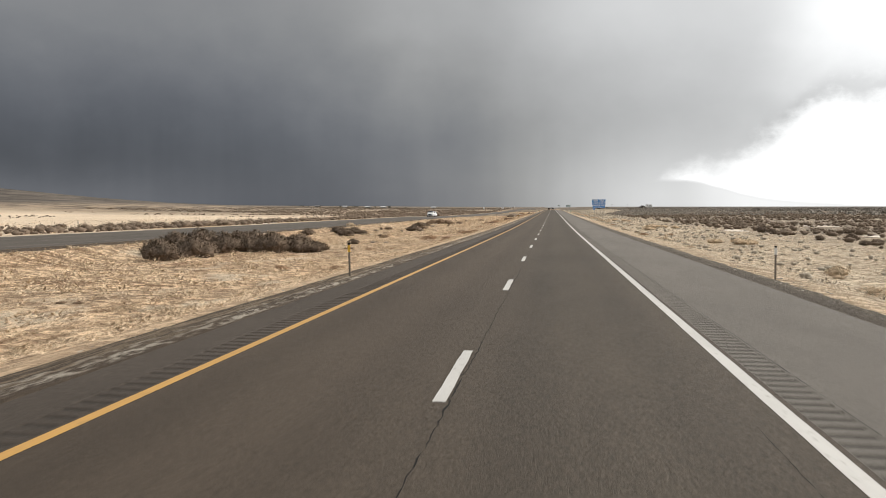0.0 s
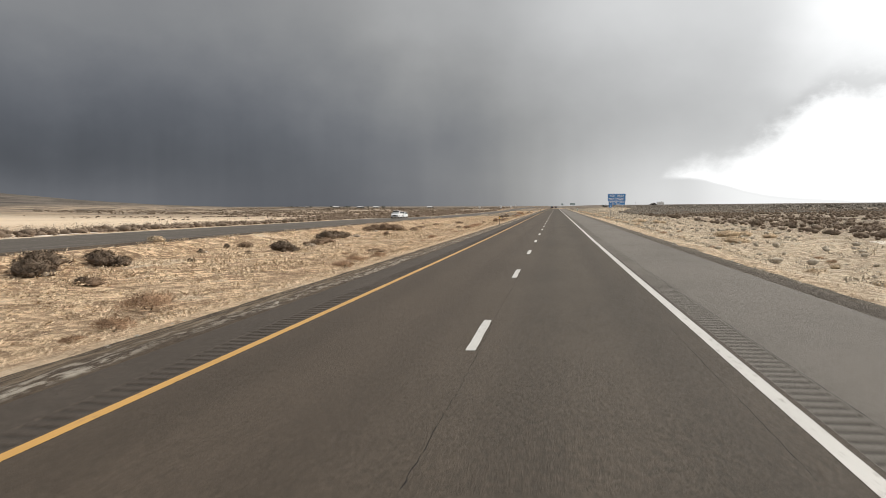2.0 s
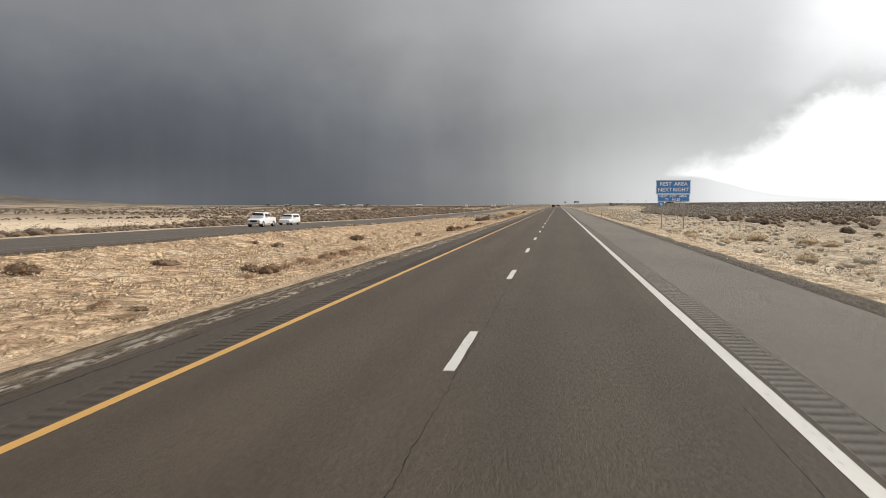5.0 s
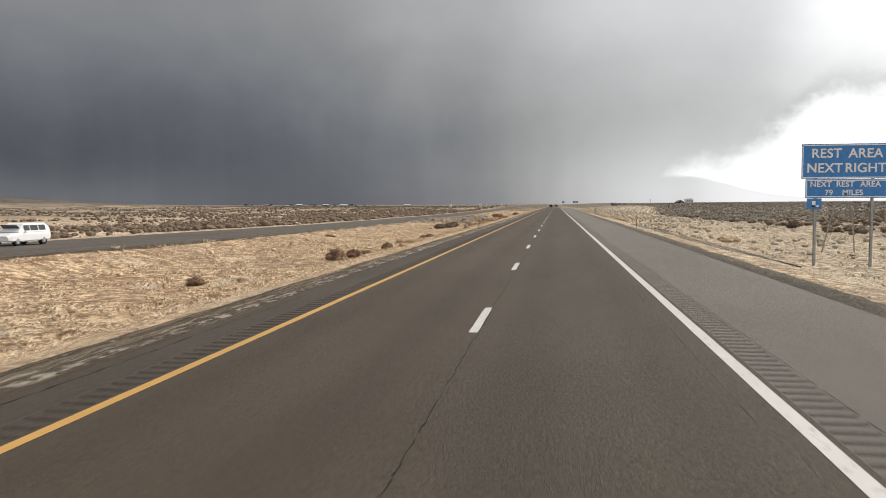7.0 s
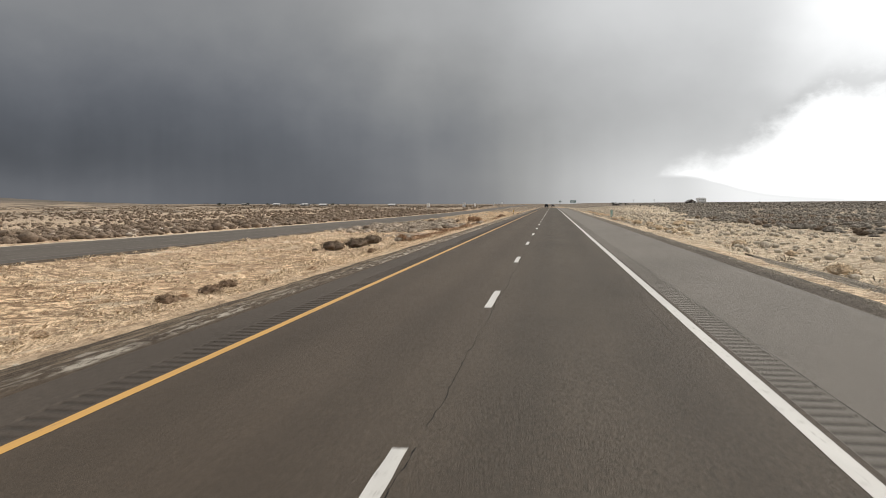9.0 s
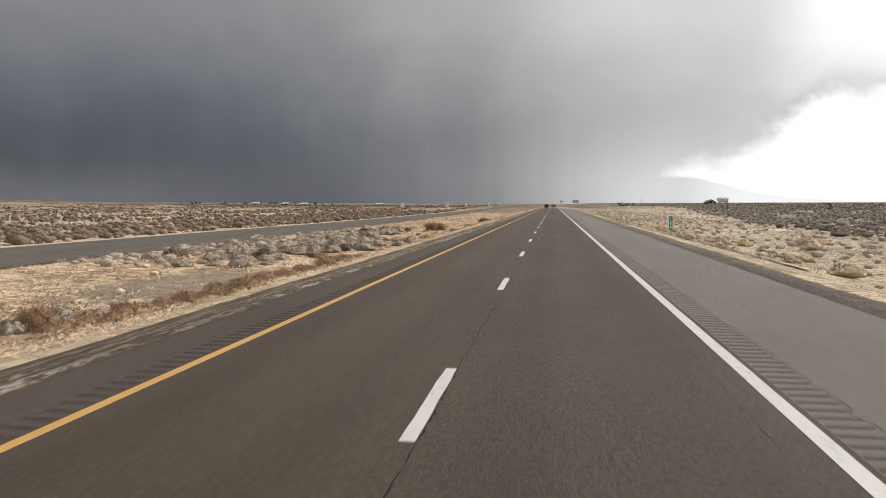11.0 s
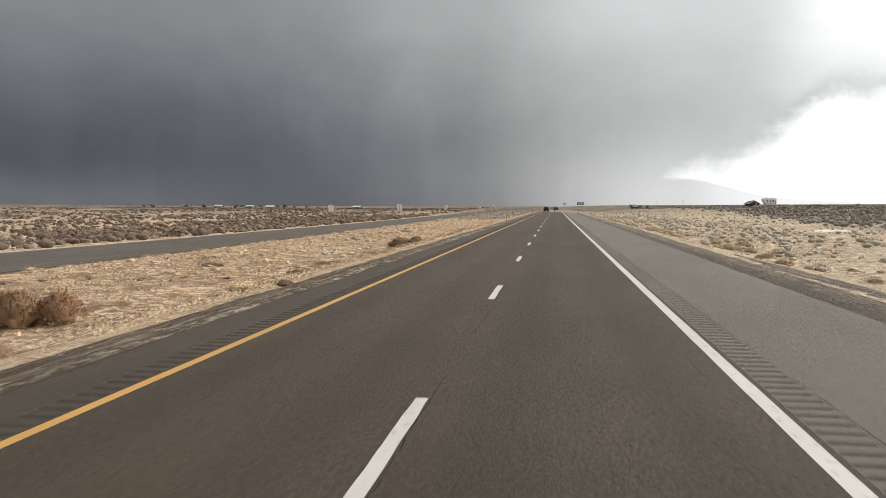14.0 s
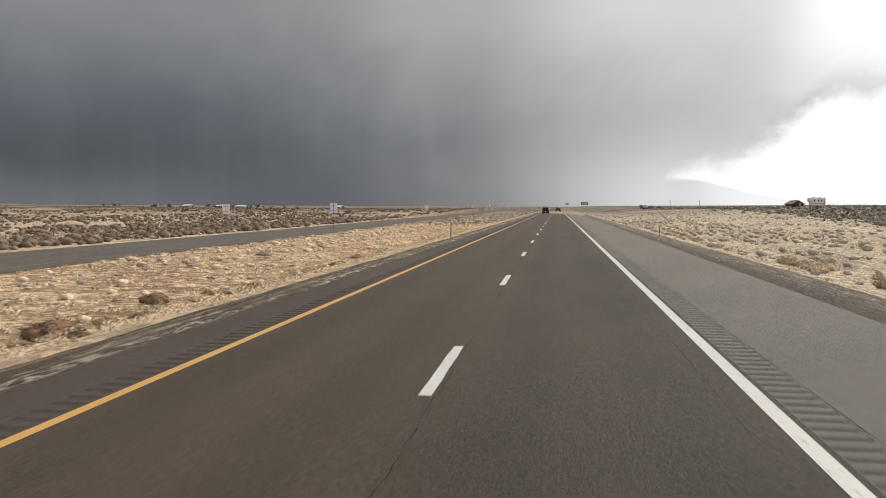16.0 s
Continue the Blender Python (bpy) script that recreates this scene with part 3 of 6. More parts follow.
def rumble(name, x0, x1, y0, y1, mats, pitch=0.305):
    """A strip of milled grooves, each a shallow trough across it."""
    prof = [(0.0, 0.0), (0.36, 0.0), (0.46, -0.014), (0.60, -0.022), (0.74, -0.014), (0.84, 0.0)]
    v, f, ids = [], [], []
    n = int((y1 - y0) / pitch)
    for i in range(n):
        for u, z in prof:
            y = y0 + (i + u) * pitch
            v += [(x0, y, -0.001), (x0 + 0.03, y, z - 0.001), (x1 - 0.03, y, z - 0.001), (x1, y, -0.001)]
    rows = len(v) // 4
    for r in range(rows - 1):
        a, b = 4 * r, 4 * r + 4
        for k in range(3):
            f.append((a + k, a + k + 1, b + k + 1, b + k))
            # trough floors take the second, darker asphalt
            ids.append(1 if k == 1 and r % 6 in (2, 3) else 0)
    return mesh_from(name, v, f, mats, ids)


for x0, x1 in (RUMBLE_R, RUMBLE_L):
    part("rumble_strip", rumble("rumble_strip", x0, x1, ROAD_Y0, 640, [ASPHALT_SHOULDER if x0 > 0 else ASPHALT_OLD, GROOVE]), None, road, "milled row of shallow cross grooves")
    part("rumble_strip", strip("rumble_strip", x0, x1, -0.001, ASPHALT_OLD, 639.9, ROAD_Y1), None, road)


def line_mesh(name, xc, w, y0, y1, z, mat, wob=0.006, dy=0.8):
    n = max(2, int((y1 - y0) / dy))
    v, f = [], []
    for i in range(n + 1):
        y = y0 + (y1 - y0) * i / n
        a = wob * noise.noise((xc * 3, y * 1.9, 0.3))
        b = wob * noise.noise((xc * 3, y * 1.9, 8.3))
        v += [(xc - w / 2 + a, y, z), (xc + w / 2 + b, y, z)]
    for i in range(n):
        f.append((2 * i, 2 * i + 1, 2 * i + 3, 2 * i + 2))
    return mesh_from(name, v, f, mat)


for name, x, mat, lab in (("edge_line", X_WHITE, WHITE_PAINT, "solid worn white edge line"), ("edge_line", X_YELLOW, YELLOW_PAINT, "solid yellow edge line")):
    part(name, line_mesh(name, x, 0.185 if x > 0 else 0.145, ROAD_Y0, 760, 0.004, mat), None, road, lab)
    part(name, line_mesh(name, x, 0.15, 760, ROAD_Y1, 0.006, mat, 0, 60), None, road)

CYCLE, DASH = 12.192, 3.07
dash_meshes = []
for k in range(5):
    dash_meshes.append(line_mesh("lane_dash", 0, 0.15, 0, DASH, 0, WHITE_PAINT, 0.012, 0.12))
for k in range(-3, 120):
    d = new("lane_dash", dash_meshes[k % 5])
    d.parent = road
    d.location = (0, k * CYCLE, 0.004)


def crack(name, x0, y0, y1, width, jag, seed, mat, z=0.003):
    """A ragged crack along the road, as a thin sunken-looking ribbon of tar."""
    rnd = random.Random(seed)
    v, f = [], []
    y, drift = y0, 0.0
    while y < y1:
        w = width * rnd.uniform(0.2, 1.0) * (1.9 if rnd.random() < 0.2 else 1.0)
        x = x0 + drift + rnd.uniform(-jag, jag) * 0.7
        v += [(x - w / 2, y, z), (x + w / 2, y, z)]
        y += rnd.uniform(0.04, 0.20)
        drift += rnd.uniform(-jag, jag) * 0.4 - drift * 0.10
    for i in range(len(v) // 2 - 1):
        if rnd.random() > 0.09:
            f.append((2 * i, 2 * i + 1, 2 * i + 3, 2 * i + 2))
    return mesh_from(name, v, f, mat)


rc = random.Random(5)
y = -12.0
while y < 560:
    ln = rc.uniform(14, 45)
    part("crack", crack("crack", 0.10 + rc.uniform(-0.02, 0.03), y, y + ln, rc.choice([0.010, 0.014, 0.020]), 0.022, rc.random(), CRACK), None, road)
    y += ln + rc.choice([0.0, 0.0, 0.5, 3])
part("shoulder_seam", crack("shoulder_seam", RUMBLE_R[1] + 0.03, -20, 620, 0.010, 0.006, 3, CRACK), None, road, "dark ragged seam beside the shoulder")
part("shoulder_seam", crack("shoulder_seam", -4.42, 92, 212, 0.030, 0.022, 4, CRACK), None, road)
y = -20.0
while y < 600:
    ln = rc.uniform(6, 26)
    part("paving_seam", crack("paving_seam", 3.24 + rc.uniform(-0.03, 0.03), y, y + ln, 0.008, 0.008, rc.random(), CRACK, 0.002), None, road)
    y += ln + rc.uniform(2, 18)


def verge(name, x0, x1, mat, ragged, seed, zf):
    """A lumpy gravel verge whose outer side is ragged."""
    v, f = [], []
    ys = list(np.arange(-40, 620, 0.3)) + list(np.arange(620, 1600, 20))
    cols = 6
    for y in ys:
        e = x1(y) + ragged * (noise.noise((seed, y * 0.25, 0)) + 0.6 * noise.noise((seed, y * 1.1, 4)))
        for k in range(cols):
            u = k / (cols - 1)
            x = x0 + (e - x0) * u
            lump = 0.025 * noise.noise((x * 2.3, y * 1.5, seed)) + 0.03 * noise.noise((x * 6, y * 4, seed))
            z = -0.012 if k == 0 else zf(x, y) * u + (0.03 + lump) * (1 if k < cols - 1 else 0) - (0.006 if k == cols - 1 else 0)
            v.append((x, y, z))
    for i in range(len(ys) - 1):
        for k in range(cols - 1):
            a = cols * i + k
            f.append((a, a + 1, a + cols + 1, a + cols))
    return new(name, mesh_from(name, v, f, mat, smooth=True))


verge_left = verge("gravel_verge", EDGE_L - 0.002, lambda y: -5.75, GRAVEL, 0.09, 2.2, lambda x, y: -0.045)
verge_right = verge("gravel_verge", EDGE_R + 0.002, lambda y: np.interp(y, [0, 200, 320, 440, 480, 700], [8.15, 8.1, 8.3, 8.9, 9.5, 9.5]), GRAVEL, 0.22, 7.9, lambda x, y: float(land_z(x, y)) + 0.02)
for ob in (verge_left, verge_right):
    tagged(ob, "strip of dark gravel with pale grit beside the asphalt", "gravel verge", kind="structure")

# a worn gravel track beside the shoulder
def track(xc, w, y0, y1, seed):
    v, f = [], []
    ys = np.arange(y0, y1, 0.7)
    for y in ys:
        k = float(smooth((y - y0) / 12) * smooth((y1 - y) / 12))
        c = xc + 0.5 * noise.noise((seed, y * 0.03, 1))
        for u in (-1, -0.4, 0.4, 1):
            x = c + u * w * 0.5 * k * (1 + 0.5 * noise.noise((seed + u, y * 0.4, 2)) + 0.6 * noise.noise((seed + u, y * 1.7, 5)))
            v.append((x, y, float(land_z(x, y)) + (0.055 if abs(u) < 1 else -0.03) + 0.02 * noise.noise((x * 3, y * 3, 7))))
    for i in range(len(ys) - 1):
        for k in range(3):
            a = 4 * i + k
            f.append((a, a + 1, a + 5, a + 4))
    return mesh_from("gravel_track", v, f, GRAVEL, smooth=True)


for xc, w, ya, yb, sd in ((9.9, 2.6, 388, 436, 3.0), (10.4, 1.4, 340, 396, 8.0), (10.7, 2.7, 226, 292, 5.0)):
    tagged(new("gravel_track", track(xc, w, ya, yb, sd)), "worn dark gravel track through roadside grass", "track", kind="structure")

# the other carriageway, lower and beyond the median
def opp_sheet(name, u0, u1, dz, mat, y1=2600):
    ys = list(np.arange(-60, 900, 5)) + list(np.arange(900, y1, 50))
    v, f = [], []
    for y in ys:
        n0, z = float(opp_near(y)), float(opp_z(y))
        v += [(n0 - u0, y, z + dz), (n0 - u1, y, z + dz)]
    for i in range(len(ys) - 1):
        f.append((2 * i, 2 * i + 1, 2 * i + 3, 2 * i + 2))
    return mesh_from(name, v, f, mat)


opposite = new("road_opposite", opp_sheet("road_opposite", 0, OPP_W, 0.0, ASPHALT_FAR))
tagged(opposite, "separate highway carriageway of dark asphalt beyond the median", "road", kind="structure")


def sandy_strip():
    v, f = [], []
    ys = np.arange(-60, 1200, 2.0)
    for y in ys:
        n0, z = float(opp_near(y)) - OPP_W, float(opp_z(y))
        w = 1.3 + 1.3 * noise.noise((3.3, y * 0.05, 0)) + 0.9 * noise.noise((3.3, y * 0.31, 5))
        v += [(n0 - 0.002, y, z - 0.01), (n0 - 0.5 * max(w, 0.2), y, z + 0.05), (n0 - max(w, 0.25), y, float(land_z(n0 - 1.5, y)) - 0.02)]
    for i in range(len(ys) - 1):
        for k in range(2):
            f.append((3 * i + k, 3 * i + k + 1, 3 * i + 4 + k, 3 * i + 3 + k))
    return mesh_from("sandy_verge", v, f, SAND, smooth=True)


def near_strip():
    """Gravel that slopes from the far carriageway down into the median."""
    v, f = [], []
    ys = np.arange(-60, 1200, 1.5)
    for y in ys:
        n0, z = float(opp_near(y)), float(opp_z(y))
        w = 1.0 + 0.5 * noise.noise((6.1, y * 0.07, 0)) + 0.35 * noise.noise((6.1, y * 0.5, 5))
        v += [(n0 + 0.002, y, z - 0.006), (n0 + 0.4 * w, y, z + 0.01), (n0 + max(w, 0.5), y, float(land_z(n0 + w, y)) - 0.03)]
    for i in range(len(ys) - 1):
        for k in range(2):
            f.append((3 * i + k, 3 * i + 3 + k, 3 * i + 4 + k, 3 * i + k + 1))
    return mesh_from("gravel_edge", v, f, GRAVEL, smooth=True)


part("gravel_edge", near_strip(), None, opposite)
part("sandy_verge", sandy_strip(), None, opposite, "pale sandy strip beside the far carriageway")
part("edge_line", opp_sheet("edge_line", 1.75, 1.90, 0.008, FADED_PAINT), None, opposite)
part("edge_line", opp_sheet("edge_line", 9.2, 9.35, 0.008, FADED_PAINT), None, opposite)
opp_dash = mesh_from("lane_dash", [(-0.07, 0, 0), (0.07, 0, 0), (0.07, DASH, 0), (-0.07, DASH, 0)], [(0, 1, 2, 3)], FADED_PAINT)
for k in range(0, 60):
    yy = k * CYCLE + 5
    d = new("lane_dash", opp_dash)
    d.parent = opposite
    d.location = (float(opp_near(yy)) - 5.5, yy, float(opp_z(yy)) + 0.012)

# ---------------------------------------------------------------- roadside posts and signs


def delineator(name="delineator_post", tall=1.08, plate=REFLECT_AMBER):
    ob = base(name, 0, 0, 0)
    part("post", join(box(0.060, 0.014, tall + 0.3, (0, 0, tall / 2 - 0.15), 0.003), box(0.012, 0.04, tall + 0.3, (0.0, 0.024, tall / 2 - 0.15))), POST_BROWN, ob)
    part("reflector", box(0.085, 0.008, 0.22, (0, -0.013, tall - 0.15), 0.003), plate, ob, "amber reflector plate" if plate is REFLECT_AMBER else "white reflector plate")
    part("cap", box(0.075, 0.05, 0.05, (0, 0.0, tall + 0.0), 0.01), RUBBER, ob, "dark plastic cap")
    return ob


left_post = delineator()
tagged(left_post, "slim brown roadside delineator post with amber reflector", "delineator post", "posts along the road")
right_post = delineator(plate=REFLECT_WHITE)
tagged(right_post, "slim brown roadside delineator post with white reflector", "delineator post", "posts along the road")
for i, yy in enumerate((15.6, 138.9, 260.3, 382.8, 503.0, 624.5)):
    (left_post if i == 0 else copy_thing(left_post, Matrix())).matrix_basis = pose(-5.15, yy, -0.05, rc.uniform(-1.5, 1.5), rc.uniform(-2, 2), 0)
for i, yy in enumerate((17.5, 141.6, 264.0, 386.5, 509.0, 631.0)):
    (right_post if i == 0 else copy_thing(right_post, Matrix())).matrix_basis = pose(8.28, yy, -0.04, rc.uniform(-1.5, 1.5), rc.uniform(-2, 2), 0)


def sign_panel(w, h, at, face, parent, name="panel", label="", border=True, back=True):
    p = part(name, box(w, 0.012, h, at, 0.004), face, parent, label)
    if border:
        t = 0.045
        y = at[1] - 0.009
        part("border", join(box(w - 0.06, 0.006, t, (at[0], y, at[2] + h / 2 - 0.06)), box(w - 0.06, 0.006, t, (at[0], y, at[2] - h / 2 + 0.06)),
                            box(t, 0.006, h - 0.12, (at[0] - w / 2 + 0.05, y, at[2])), box(t, 0.006, h - 0.12, (at[0] + w / 2 - 0.05, y, at[2]))), SIGN_WHITE, p)
    return p


def rest_area_sign():
    ob = base("rest_area_sign", 15.35, 235.2, -0.40, 0)
    ob.scale = (1.05, 1.05, 1.05)
    up = sign_panel(3.9, 1.62, (0, 0, 4.35), SIGN_BLUE, ob, "panel", "large blue panel with white legend")
    for word, size, x, z in (("REST", 0.60, -0.86, 4.70), ("AREA", 0.60, 0.86, 4.70), ("NEXT", 0.60, -0.93, 4.02), ("RIGHT", 0.60, 0.86, 4.02)):
        lettering(word, size, (x, -0.02, z), SIGN_WHITE, up, "word", track=1.04)
    low = sign_panel(3.62, 0.88, (0.05, 0, 3.08), SIGN_BLUE, ob, "panel", "smaller blue panel with white legend")
    for word, size, x, z in (("NEXT", 0.36, -1.08, 3.27), ("REST", 0.36, 0.0, 3.27), ("AREA", 0.36, 1.10, 3.27), ("79", 0.36, -0.72, 2.88), ("MILES", 0.36, 0.33, 2.88)):
        lettering(word, size, (x, -0.02, z), SIGN_WHITE, low, "word", track=1.04)
    sym = sign_panel(0.66, 0.5, (-1.35, 0, 2.37), SIGN_BLUE, ob, "panel", "small blue symbol panel", False)
    part("symbol", join(box(0.16, 0.006, 0.28, (-1.37, -0.012, 2.36)), box(0.3, 0.006, 0.08, (-1.30, -0.012, 2.26))), SIGN_WHITE, sym)
    for x in (-1.25, 1.25):
        part("post", join(box(0.10, 0.012, 6.1, (x, 0.10, 2.05)), box(0.012, 0.14, 6.1, (x, 0.17, 2.05)), box(0.10, 0.012, 6.1, (x, 0.24, 2.05))), STEEL, ob, "steel I-beam post")
        for s in (-1, 1):
            part("brace", box(0.05, 0.05, 2.3, (0, 0, 0), 0.0, pose(x * 0.45 + s * 0.02, 0.5, 1.15, 14, 9 * (1 if x < 0 else -1))), STEEL, ob) if s > 0 else None
    for z in (2.85, 3.3, 3.9, 4.8):
        part("wind_beam", box(3.5, 0.05, 0.07, (0, 0.05, z)), STEEL, ob)
    return tagged(ob, "blue rest area highway sign on two steel posts in dry grass", "road sign")


rest_area_sign()


def mile_marker():
    ob = base("mile_marker", 10.05, 370.6, -0.25, 0)
    part("post", join(box(0.05, 0.012, 1.6, (0, 0.02, 0.6)), box(0.012, 0.04, 1.6, (0, 0.04, 0.6))), STEEL, ob)
    p = sign_panel(0.30, 1.06, (0, 0, 0.93), SIGN_GREEN, ob, "panel", "tall narrow green panel", False)
    t, w, h = 0.014, 0.285, 1.045
    part("border", join(box(w, 0.006, t, (0, -0.009, 0.93 + h / 2)), box(w, 0.006, t, (0, -0.009, 0.93 - h / 2)),
                        box(t, 0.006, h, (-w / 2, -0.009, 0.93)), box(t, 0.006, h, (w / 2, -0.009, 0.93))), SIGN_WHITE, p)
    lettering("MILE", 0.11, (0, -0.014, 1.36), SIGN_WHITE, p)
    for ch, z in (("1", 1.13), ("5", 0.86), ("9", 0.59)):
        lettering(ch, 0.33, (0, -0.014, z), SIGN_WHITE, p, "digit")
    return tagged(ob, "green mile marker with white numerals on a steel post", "mile marker")


mile_marker()


def far_side_sign(x, y, w, h, top, posts=1):
    ob = base("traffic_sign", x, y, ground_at(x, y), 0)
    top -= ground_at(x, y)
    part("panel", box(w, 0.01, h, (0, 0, top - h / 2), 0.004), SIGN_BACK, ob, "bare pale back of a sign panel")
    for k in range(posts):
        dx = 0 if posts == 1 else (-0.3 * w if k == 0 else 0.3 * w)
        part("post", join(box(0.06, 0.02, top + 0.2, (dx, -0.03, top / 2 - 0.15)), box(0.02, 0.05, top + 0.2, (dx, -0.05, top / 2 - 0.15))), WOOD_POLE, ob)
    for dz in (0.25, 0.75):
        part("bracket", box(w * 0.8, 0.03, 0.05, (0, -0.02, top - h * dz)), STEEL, ob)
    return tagged(ob, "pale back of a traffic sign on a steel post", "traffic sign", "signs of the far carriageway")


far_side_sign(-49.4, 569, 1.16, 1.55, 2.25)
far_side_sign(-36.0, 582, 1.25, 1.65, 2.50)
far_side_sign(-47.5, 745, 1.1, 1.9, 2.3)
far_side_sign(-47.5, 905, 1.3, 1.9, 2.7)
far_side_sign(-49.0, 1040, 1.3, 1.9, 3.5)

opp_post = delineator(plate=REFLECT_WHITE, tall=1.15)
tagged(opp_post, "slim pale delineator post beside the far carriageway", "delineator post", "posts along the far carriageway")
for i, yy in enumerate((60, 182, 305, 427, 550, 672)):
    o = opp_post if i == 0 else copy_thing(opp_post, Matrix())
    x = float(opp_near(yy)) - OPP_W - 0.9
    o.matrix_basis = pose(x, yy, ground_at(x, yy), 0, 0, 180)


def guide_sign(x, y, w, h, top):
    ob = base("guide_sign", x, y, ground_at(x, y))
    p = sign_panel(w, h, (0, 0, top - h / 2), SIGN_DULL, ob, "panel", "green guide panel")
    for k in range(2):
        part("legend_bar", box(w * 0.7, 0.006, h * 0.16, (0, -0.012, top - h * (0.34 + 0.32 * k))), SIGN_WHITE, p)
    for dx in (-0.3 * w, 0.3 * w):
        part("post", box(0.16, 0.16, top, (dx, 0.15, top / 2 - 0.2)), STEEL, ob)
    return tagged(ob, "far green highway guide sign on two posts", "road sign")


guide_sign(23.5, 1100, 6.0, 2.4, 6.6)
guide_sign(11.5, 1280, 3.2, 2.0, 6.4)

# ---------------------------------------------------------------- plants
rng = np.random.default_rng(11)


def soft(t, nrm):
    """Triangles (m, 3, 3) wound to face along nrm, with nrm as their soft normals: (m, 3, 6)."""
    g = np.cross(t[:, 1] - t[:, 0], t[:, 2] - t[:, 0])
    t = np.where(((g * nrm).sum(1) < 0)[:, None, None], t[:, [0, 2, 1]], t)
    return np.concatenate([t, np.repeat(nrm[:, None], 3, 1)], 2)


def sprigs(centres, radii, n, length, width, gen, up=0.5, shell=0.55, low=-0.15, leafy=False):
    """Loose leaf sprigs (two triangles each) over a cluster of low domes: an array (m, 3, 3)."""
    k = gen.integers(0, len(centres), n)
    c, r = np.asarray(centres)[k], np.asarray(radii)[k]
    a = gen.uniform(0, 2 * np.pi, n)
    ct = gen.uniform(low, 1.0, n)
    st = np.sqrt(1 - ct ** 2)
    d = np.stack([np.cos(a) * st, np.sin(a) * st, ct], 1)
    q = gen.uniform(shell, 1.0, n) ** 0.6
    p = c + d * r * q[:, None]
    p[:, 2] = np.maximum(p[:, 2], 0.03)
    if leafy:
        # small leaf tufts that lie over the dome like shingles
        tan_ = gen.normal(0, 1, (n, 3)) + np.array([0, 0, 0.6])
        tan_ -= d * (tan_ * d).sum(1)[:, None]
        tan_ /= np.linalg.norm(tan_, axis=1)[:, None]
        ax = tan_ * 0.85 + d * 0.55 + gen.normal(0, 0.15, (n, 3))
        side = np.cross(ax, d + gen.normal(0, 0.25, (n, 3)))
    else:
        ax = d + gen.normal(0, 0.45, (n, 3)) + np.array([0, 0, up])
        side = np.cross(ax, gen.normal(0, 1, (n, 3)))
    ax /= np.linalg.norm(ax, axis=1)[:, None]
    side /= np.linalg.norm(side, axis=1)[:, None]
    ln = (length * gen.uniform(0.6, 1.5, n))[:, None]
    w = (width * gen.uniform(0.6, 1.5, n))[:, None]
    b0, b1 = p - side * w * 0.3, p + side * w * 0.3
    m0, m1 = p + ax * ln * 0.55 - side * w, p + ax * ln * 0.55 + side * w
    tip = p + ax * ln
    t = np.concatenate([np.stack([b0, b1, m1], 1), np.stack([b0, m1, m0], 1), np.stack([m0, m1, tip], 1)])
    out = p / np.maximum(np.linalg.norm(p, axis=1), 1e-6)[:, None]
    return soft(t, np.tile(0.55 * d + 0.75 * out + gen.normal(0, 0.18, (n, 3)), (3, 1)))


def cluster(gen, n, flat, lump):
    """Small domes over a mound, that make up one bush about 2 units wide."""
    cs, rs = [], []
    for i in range(n):
        q = math.sqrt((i + 0.5) / n)
        a = i * 2.39996 + gen.uniform(-0.4, 0.4)
        d = 0.80 * q * gen.uniform(0.85, 1.1)
        top = flat * (0.98 - 0.55 * q * q) * gen.uniform(0.82, 1.12)
        s = lump * gen.uniform(0.75, 1.3)
        cs.append((d * math.cos(a), d * math.sin(a), max(top - s * 0.8, 0.20)))
        rs.append((s, s, s * gen.uniform(0.85, 1.15)))
    return cs, rs


def stem_mesh(gen, cs, rs, n, name, core=None):
    v, f = [], []
    for i in range(n):
        c = cs[i % len(cs)]
        top = Vector(c) + Vector((gen.normal(0, 0.12), gen.normal(0, 0.12), 0.1 + gen.uniform(0, 0.2)))
        foot = Vector((c[0] * 0.15, c[1] * 0.15, -0.08))
        mid = foot.lerp(top, 0.5) + Vector((gen.normal(0, 0.07), gen.normal(0, 0.07), 0.02))
        for a, b, r0, r1 in ((foot, mid, 0.030, 0.020), (mid, top, 0.020, 0.007)):
            s = len(v)
            for q, r in ((a, r0), (b, r1)):
                for k in range(4):
                    t = k * math.pi / 2
                    v.append((q.x + r * math.cos(t), q.y + r * math.sin(t), q.z))
            f += [(s + k, s + (k + 1) % 4, s + 4 + (k + 1) % 4, s + 4 + k) for k in range(4)]
    ids = [0] * len(f)
    if core:
        # tangled inner wood that closes the view through the bush
        top = max(c[2] for c in cs)
        bm = bmesh.new()
        bmesh.ops.create_icosphere(bm, subdivisions=2, radius=1.0)
        s = len(v)
        for q in bm.verts:
            w = 0.80 + 0.09 * gen.normal()
            v.append((q.co.x * w * 0.88, q.co.y * w * 0.88, max(-0.05, q.co.z * w * top * 1.12)))
        f += [tuple(s + q.index for q in fc.verts) for fc in bm.faces]
        bm.free()
    ids += [1] * (len(f) - len(ids))
    return mesh_from(name, v, f, [STEM, core] if core else [STEM], ids)


